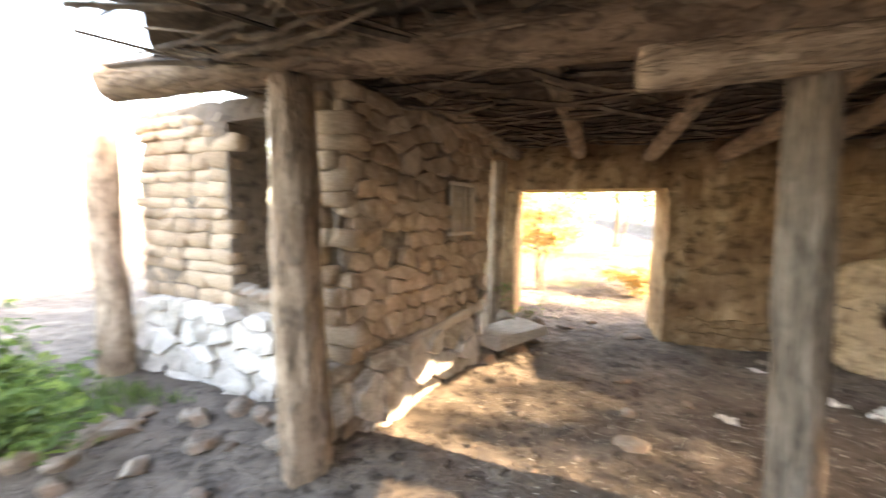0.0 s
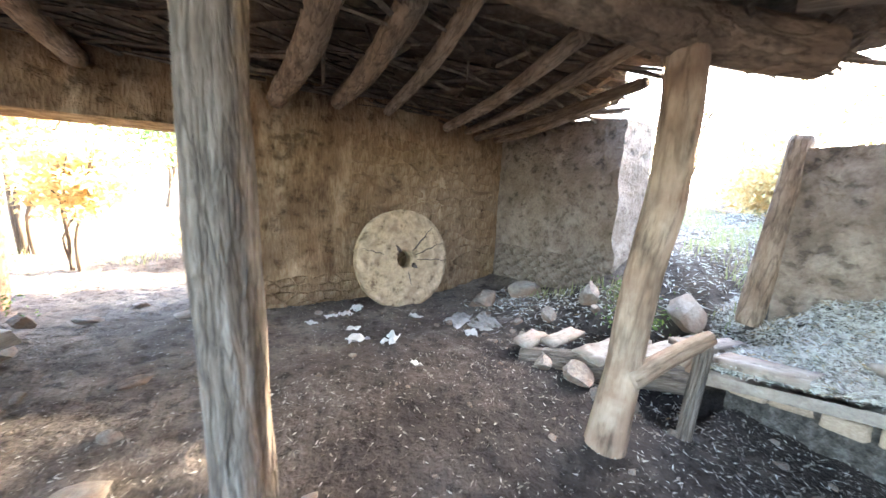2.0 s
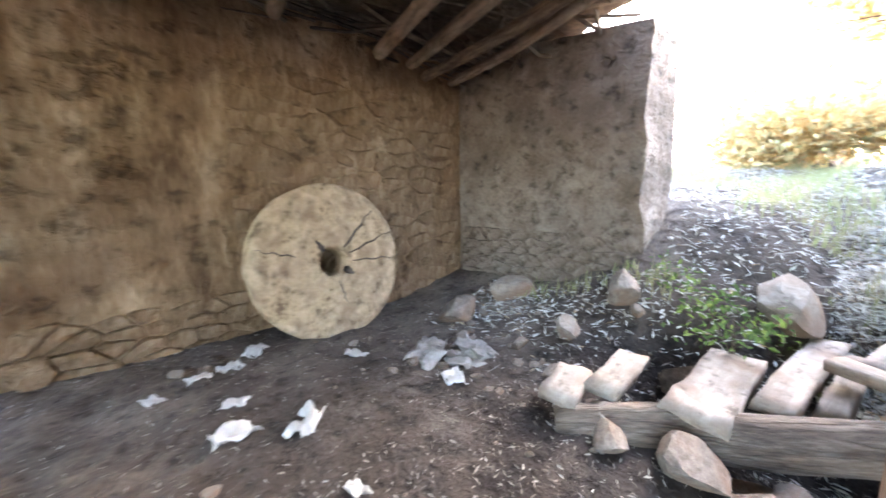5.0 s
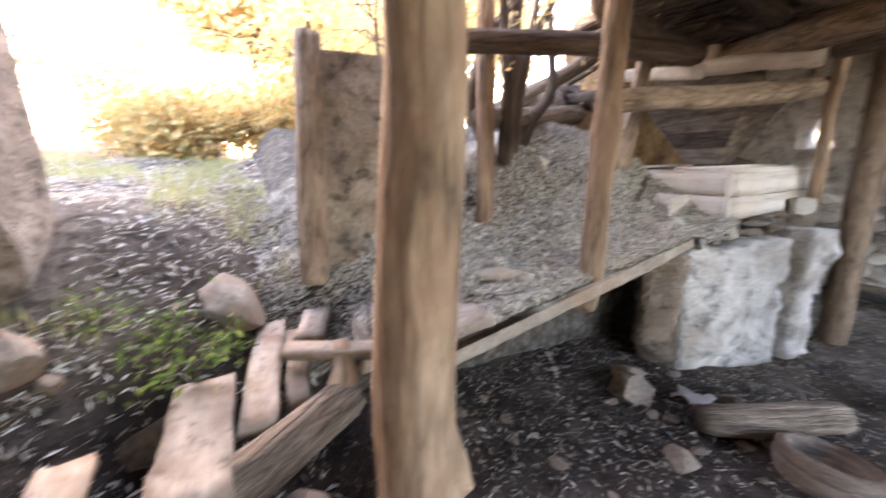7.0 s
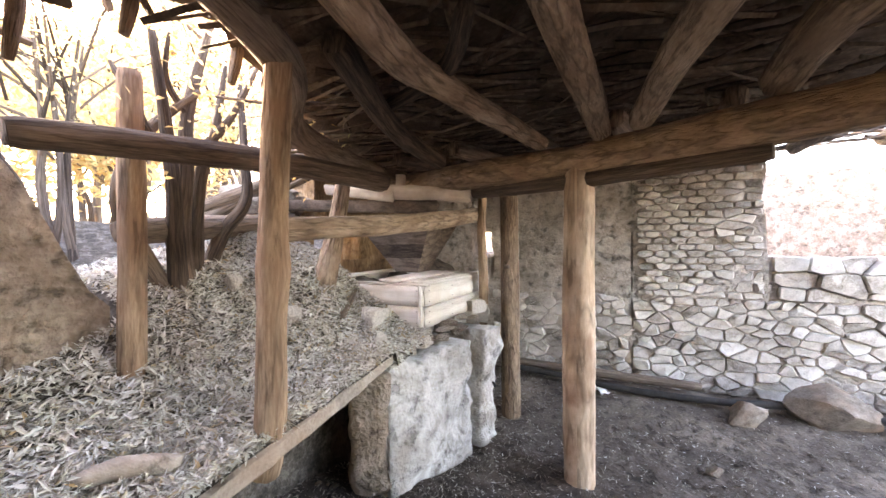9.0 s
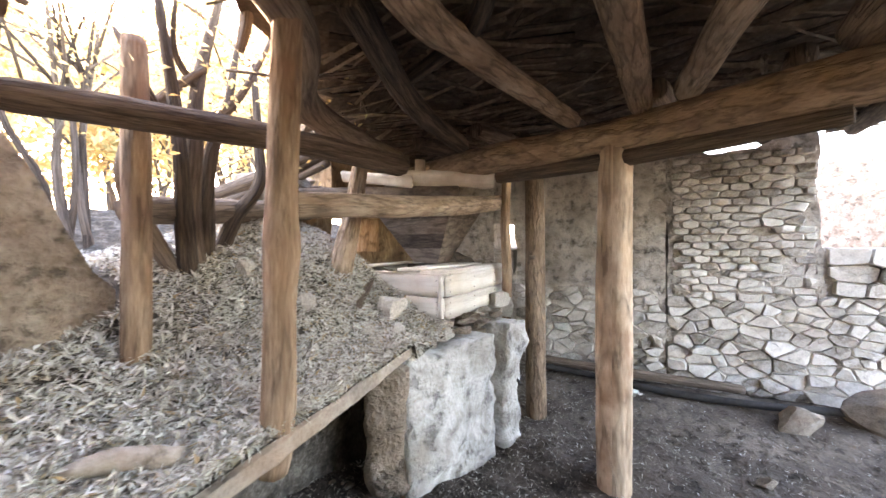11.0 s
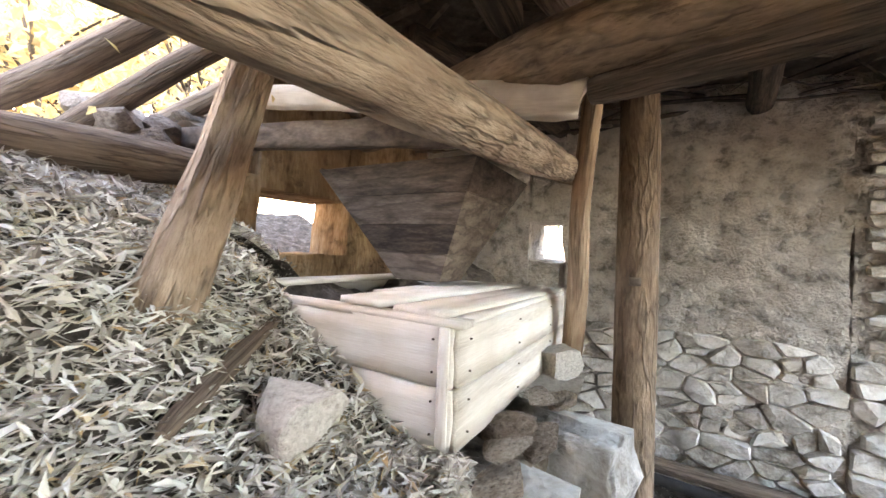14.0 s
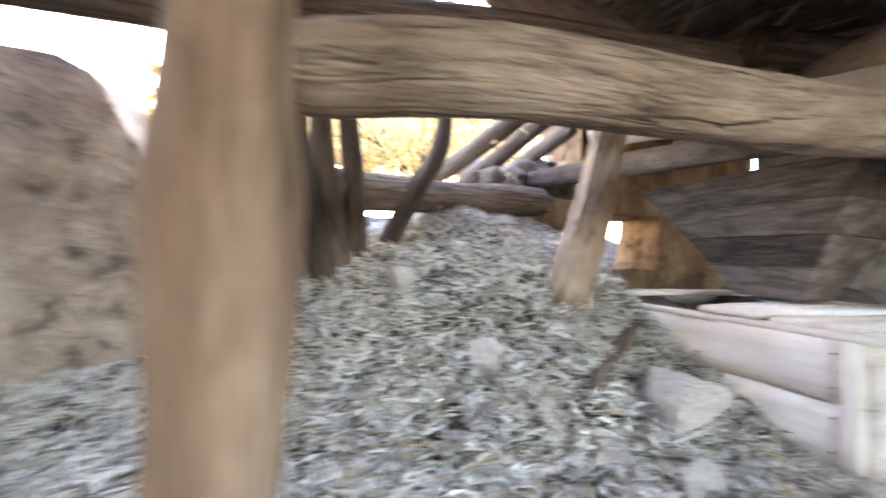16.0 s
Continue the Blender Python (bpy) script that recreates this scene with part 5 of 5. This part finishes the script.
for k, (x, y, h, sp, n) in enumerate(((14.5, -3.2, 6.5, 2.6, 6000), (12.5, -5.2, 7.5, 2.8, 6000))):
    tree("tree", (x, y, ground_height(x, y) - 0.1), h, 150 + k, M_GOLD, sp, n, 0.22, "tall golden autumn tree east of the yard", trunks=4, bare=0.1)
# trees added only so that their crowns keep the low sun off the floor
for k, (x, y, h, n) in enumerate(((33.0, -0.7, 11.6, 24000), (34.0, -2.8, 11.4, 18000))):
    tree("tree", (x, y, ground_height(x, y) - 0.1), h, 190 + k, M_GOLD, 5.5, n, 0.75, "tall golden tree with a bare trunk, added to block the sun", trunks=4, bare=1.5)
for k, (x, y, h, sp, n, mat, lb) in enumerate((
    (-1.35, 8.2, 2.4, 1.1, 2600, M_GOLD, "yellow bush outside the gateway"), (0.95, 7.4, 0.5, 0.6, 1400, M_GOLD, "low yellow-green bush at the gateway"), (-0.75, 7.3, 1.7, 0.8, 3200, M_GOLD, "dense yellow bush outside the gateway"),
    (-2.2, 14.5, 4.2, 2.4, 2600, M_GREEN, "green tree beyond the gateway"), (1.8, 17.0, 4.6, 2.6, 2600, M_GREEN, "green tree beyond the gateway"), (-0.2, 21.0, 5.5, 3.0, 2600, M_GREEN, "green tree beyond the gateway"),
    (-4.6, 19.0, 5.0, 2.8, 2200, M_GOLD, "golden tree beyond the gateway"), (4.6, 13.0, 4.0, 2.2, 2200, M_GOLD, "golden tree beyond the gateway"),
    (-5.6, 1.4, 1.1, 0.9, 2200, M_GREEN, "green weeds at the open front"), (-4.6, 0.9, 0.8, 0.8, 2000, M_GREEN, "green weeds at the open front"), (-3.9, 1.35, 0.5, 0.6, 1300, M_GREEN, "green weeds at the open front"),
    (-6.5, 6.5, 3.6, 2.2, 2200, M_GREEN, "green tree behind the adobe wall"), (3.7, -8.0, 3.4, 2.0, 2000, M_GREEN, "pale green bush behind the wall window"))):
    tree("bush", (x, y, ground_height(x, y) - 0.05), h, 80 + k, mat, sp, n, 0.11 if y < 9 else 0.22, lb, trunks=3, bare=0.05)
for k, (x, y, z, h, n) in enumerate(((3.86, 2.30, 0.40, 0.32, 170), (4.1, 2.42, 0.5, 0.25, 110), (-1.02, 4.6, 0.62, 0.3, 120), (-0.6, 4.45, 0.5, 0.2, 80), (4.3, 2.75, 0.62, 0.2, 110))):
    tree("weed", (x, y, z), h, 120 + k, M_GREEN, 0.3, n, 0.05, "small green weed among the stones", trunks=3, bare=0.05)

# ---------------------------------------------------------------- bricks and stones of the walls
def face_pieces(owner, name, p0, p1, z0, z1, size, meshes, seed, depth, out, gaps=(), turn=0.0, jitter=0.25, limit=300, wide=1.0):
    """Courses of pieces bedded in a wall's face from p0 to p1; out is the plan direction out of the face."""
    r = random.Random(seed)
    a, b = Vector((*p0, 0)), Vector((*p1, 0))
    along, length = (b - a).normalized(), (b - a).length
    heading = math.degrees(math.atan2(along.y, along.x))
    made, z, row = 0, z0, 0
    while z < z1 - size[1] * 0.4:
        h = size[1] * r.uniform(1 - jitter, 1 + jitter)
        s = -size[0] * (0.5 * (row % 2)) * r.random()
        while s < length and made < limit:
            w = size[0] * r.uniform(1 - jitter * 1.4, 1 + jitter * 1.4)
            m = s + w / 2
            if 0 < m < length and not any(g0 < m / length < g1 and h0 < z + h / 2 < h1 for g0, g1, h0, h1 in gaps):
                c = a + along * m + Vector((*out, 0)) * (r.uniform(-0.012, 0.015) - depth / 2)
                ob = new(name, r.choice(meshes))
                ob.matrix_world = pose(c.x, c.y, z + h / 2, r.gauss(0, turn), r.gauss(0, turn), heading + r.gauss(0, turn * 0.7)) @ Matrix.Diagonal((w * 0.97 * wide, depth, h * 0.96 * wide, 1))
                ob.parent = owner
                made += 1
            s += w
        z += h
        row += 1


def clip(poly, p, d):
    """The part of a polygon on the near side of the line through p across d."""
    out = []
    for k in range(len(poly)):
        a, b = poly[k], poly[(k + 1) % len(poly)]
        da = (a[0] - p[0]) * d[0] + (a[1] - p[1]) * d[1]
        db = (b[0] - p[0]) * d[0] + (b[1] - p[1]) * d[1]
        if da <= 0:
            out.append(a)
        if (da < 0 < db) or (db < 0 < da):
            t = da / (da - db)
            out.append((a[0] + (b[0] - a[0]) * t, a[1] + (b[1] - a[1]) * t))
    return out


def rubble(owner, name, p0, p1, z0, z1, size, seed, depth, out, material, jitter=0.36, drop=0.15, gap=0.003, proud=0.02, gaps=()):
    """Fitted rubble bedded in a wall's face: each stone is the cell of its own spot, eased and bulging."""
    r = random.Random(seed)
    a, b = Vector((*p0, 0)), Vector((*p1, 0))
    along, length, outward = (b - a).normalized(), (b - a).length, Vector((*out, 0)).normalized()
    nu, nv = max(1, round(length / size[0])), max(1, round((z1 - z0) / size[1]))
    su, sv = length / nu, (z1 - z0) / nv
    spots = []
    for j in range(-1, nv + 1):
        for i in range(-1, nu + 1):
            if r.random() > drop:
                spots.append((i + 0.5 + 0.5 * (j % 2) + r.uniform(-jitter, jitter), j + 0.5 + r.uniform(-jitter, jitter)))
    for c in spots:
        if not (0 < c[0] < nu and 0 < c[1] < nv) or any(g0 < c[0] / nu < g1 and h0 < z0 + c[1] * sv < h1 for g0, g1, h0, h1 in gaps):
            continue
        poly = [(max(0, c[0] - 1.2), max(0, c[1] - 1.1)), (min(nu, c[0] + 1.2), max(0, c[1] - 1.1)), (min(nu, c[0] + 1.2), min(nv, c[1] + 1.1)), (max(0, c[0] - 1.2), min(nv, c[1] + 1.1))]
        for q in spots:
            d = (q[0] - c[0], q[1] - c[1])
            if q is not c and abs(d[0]) < 2.4 and abs(d[1]) < 2.4:
                poly = clip(poly, ((q[0] + c[0]) / 2, (q[1] + c[1]) / 2), d)
        flat = [((u - c[0]) * su, (v - c[1]) * sv) for u, v in poly]
        if len(flat) < 3:
            continue
        eased = []
        for k in range(len(flat)):
            (xa, ya), (xb, yb) = flat[k], flat[(k + 1) % len(flat)]
            eased += [(xa + (xb - xa) * t, ya + (yb - ya) * t) for t in (0.1, 0.9)]
        bm = bmesh.new()
        lift = proud * r.uniform(0.2, 1.6)
        tip = (r.uniform(-0.18, 0.18), r.uniform(-0.25, 0.15))
        loose = gap + (0.007 * r.random() if r.random() < 0.5 else 0.0)
        rings = []
        for inset, h in ((loose, -depth), (loose, lift - 0.02), (loose + 0.012, lift)):
            ring = []
            for x, y in eased:
                far = math.hypot(x, y)
                f = max(0.25, 1 - inset / max(far, 0.01))
                hh = h + (0.018 * nz((x, y, h), 17, seed + c[0] * 3.1) + tip[0] * x + tip[1] * y if h > -depth else 0)
                ring.append(bm.verts.new(along * (x * f) + Vector((0, 0, y * f)) + outward * hh))
            rings.append(ring)
        m = len(eased)
        for r0, r1 in zip(rings, rings[1:]):
            for k in range(m):
                bm.faces.new((r0[k], r0[(k + 1) % m], r1[(k + 1) % m], r1[k]))
        top = bm.verts.new(outward * (lift + r.uniform(-0.008, 0.016)) + along * (su * r.uniform(-0.15, 0.15)))
        for k in range(m):
            bm.faces.new((rings[-1][k], rings[-1][(k + 1) % m], top))
        bmesh.ops.recalc_face_normals(bm, faces=bm.faces[:])
        me = mesh_of(name, bm, material)
        me.set_sharp_from_angle(angle=radians(24))
        ob = new(name, me)
        ob.location = a + along * (c[0] * su) + Vector((0, 0, z0 + c[1] * sv))
        ob.parent = owner


walls = {o.name: o for o in scene.objects if o.name.startswith("wall_")}
west, front, south, east_n = walls["wall_west"], walls["wall_front"], walls["wall_south"], walls["wall_north"]
wo = (0.955, -0.296)
rubble(west, "brick", (-1.69, 2.06), (-1.11, 3.95), 0.80, 2.62, (0.17, 0.125), 5, 0.10, wo, M_ADOBE, jitter=0.2, drop=0.14, gap=0.003, proud=0.022,
       gaps=((0.20, 0.30, 1.42, 1.62), (0.60, 0.84, 1.58, 2.1), (0.86, 0.93, 0.92, 1.12), (0.1, 0.15, 1.1, 1.22)))
rubble(west, "stone", (-1.66, 2.05), (-1.08, 3.95), 0.02, 0.78, (0.24, 0.17), 6, 0.2, wo, M_STONE, proud=0.04)
face_pieces(west, "brick", (-2.1, 2.05), (-1.69, 2.05), 0.78, 2.6, (0.26, 0.125), ADOBES, 7, 0.16, (0, -1), turn=2)
rubble(west, "stone", (-2.1, 2.02), (-1.66, 2.02), 0.0, 0.78, (0.22, 0.18), 8, 0.2, (0, -1), M_STONE, proud=0.04)
fo = (-0.13, -0.99)
face_pieces(front, "brick", (-4.45, 2.70), (-3.14, 2.53), 0.95, 2.68, (0.27, 0.125), ADOBES, 9, 0.14, fo, turn=2)
rubble(front, "stone", (-4.5, 2.64), (-2.05, 2.29), -0.08, 0.95, (0.24, 0.16), 10, 0.25, fo, M_STONE, jitter=0.42, proud=0.045)
rubble(south, "stone", (3.55, -3.408), (1.85, -3.42), 0.0, 1.04, (0.155, 0.095), 11, 0.12, (0, 1), M_STONE, jitter=0.45, drop=0.24, proud=0.028)
rubble(south, "stone", (1.85, -3.42), (-0.6, -3.592), 0.0, 1.04, (0.155, 0.095), 31, 0.12, (0.06, 1), M_STONE, jitter=0.45, drop=0.24, proud=0.028)
rubble(south, "stone", (1.80, -3.425), (0.62, -3.50), 1.04, 2.46, (0.16, 0.075), 12, 0.10, (0.06, 1), M_STONE, jitter=0.14, drop=0.10, proud=0.022,
       gaps=((0.62, 0.70, 1.58, 1.70), (0.3, 0.36, 1.2, 1.3)))
rubble(south, "stone", (0.55, -3.50), (-1.6, -3.655), 1.04, 1.5, (0.26, 0.15), 13, 0.12, (0.06, 1), M_STONE, jitter=0.4, proud=0.03)
rubble(east_n, "stone", (0.95, 5.0), (2.3, 5.02), 0.12, 0.62, (0.2, 0.11), 14, 0.06, (0, -1), M_MUD_WARM, jitter=0.35, proud=0.02)
rubble(walls["wall_east"], "stone", (4.545, 3.15), (4.555, 5.0), 0.25, 0.95, (0.22, 0.12), 15, 0.06, (-1, 0), M_MUD, jitter=0.35, proud=0.02)
rubble(east_n, "brick", (2.2, 5.032), (4.5, 5.055), 0.3, 2.3, (0.23, 0.115), 16, 0.06, (0, -1), M_MUD_WARM, jitter=0.16, drop=0.3, proud=0.010)
for k in range(5):
    ob = new("block", ADOBES[k % 6])
    ob.matrix_world = pose(3.84, 1.45 - 0.24 * k, 0.36 + 0.02 * (k % 2), 0, 0, 90) @ Matrix.Diagonal((0.2, 0.1, 0.1, 1))
    ob.parent = walls["wall_pit"]
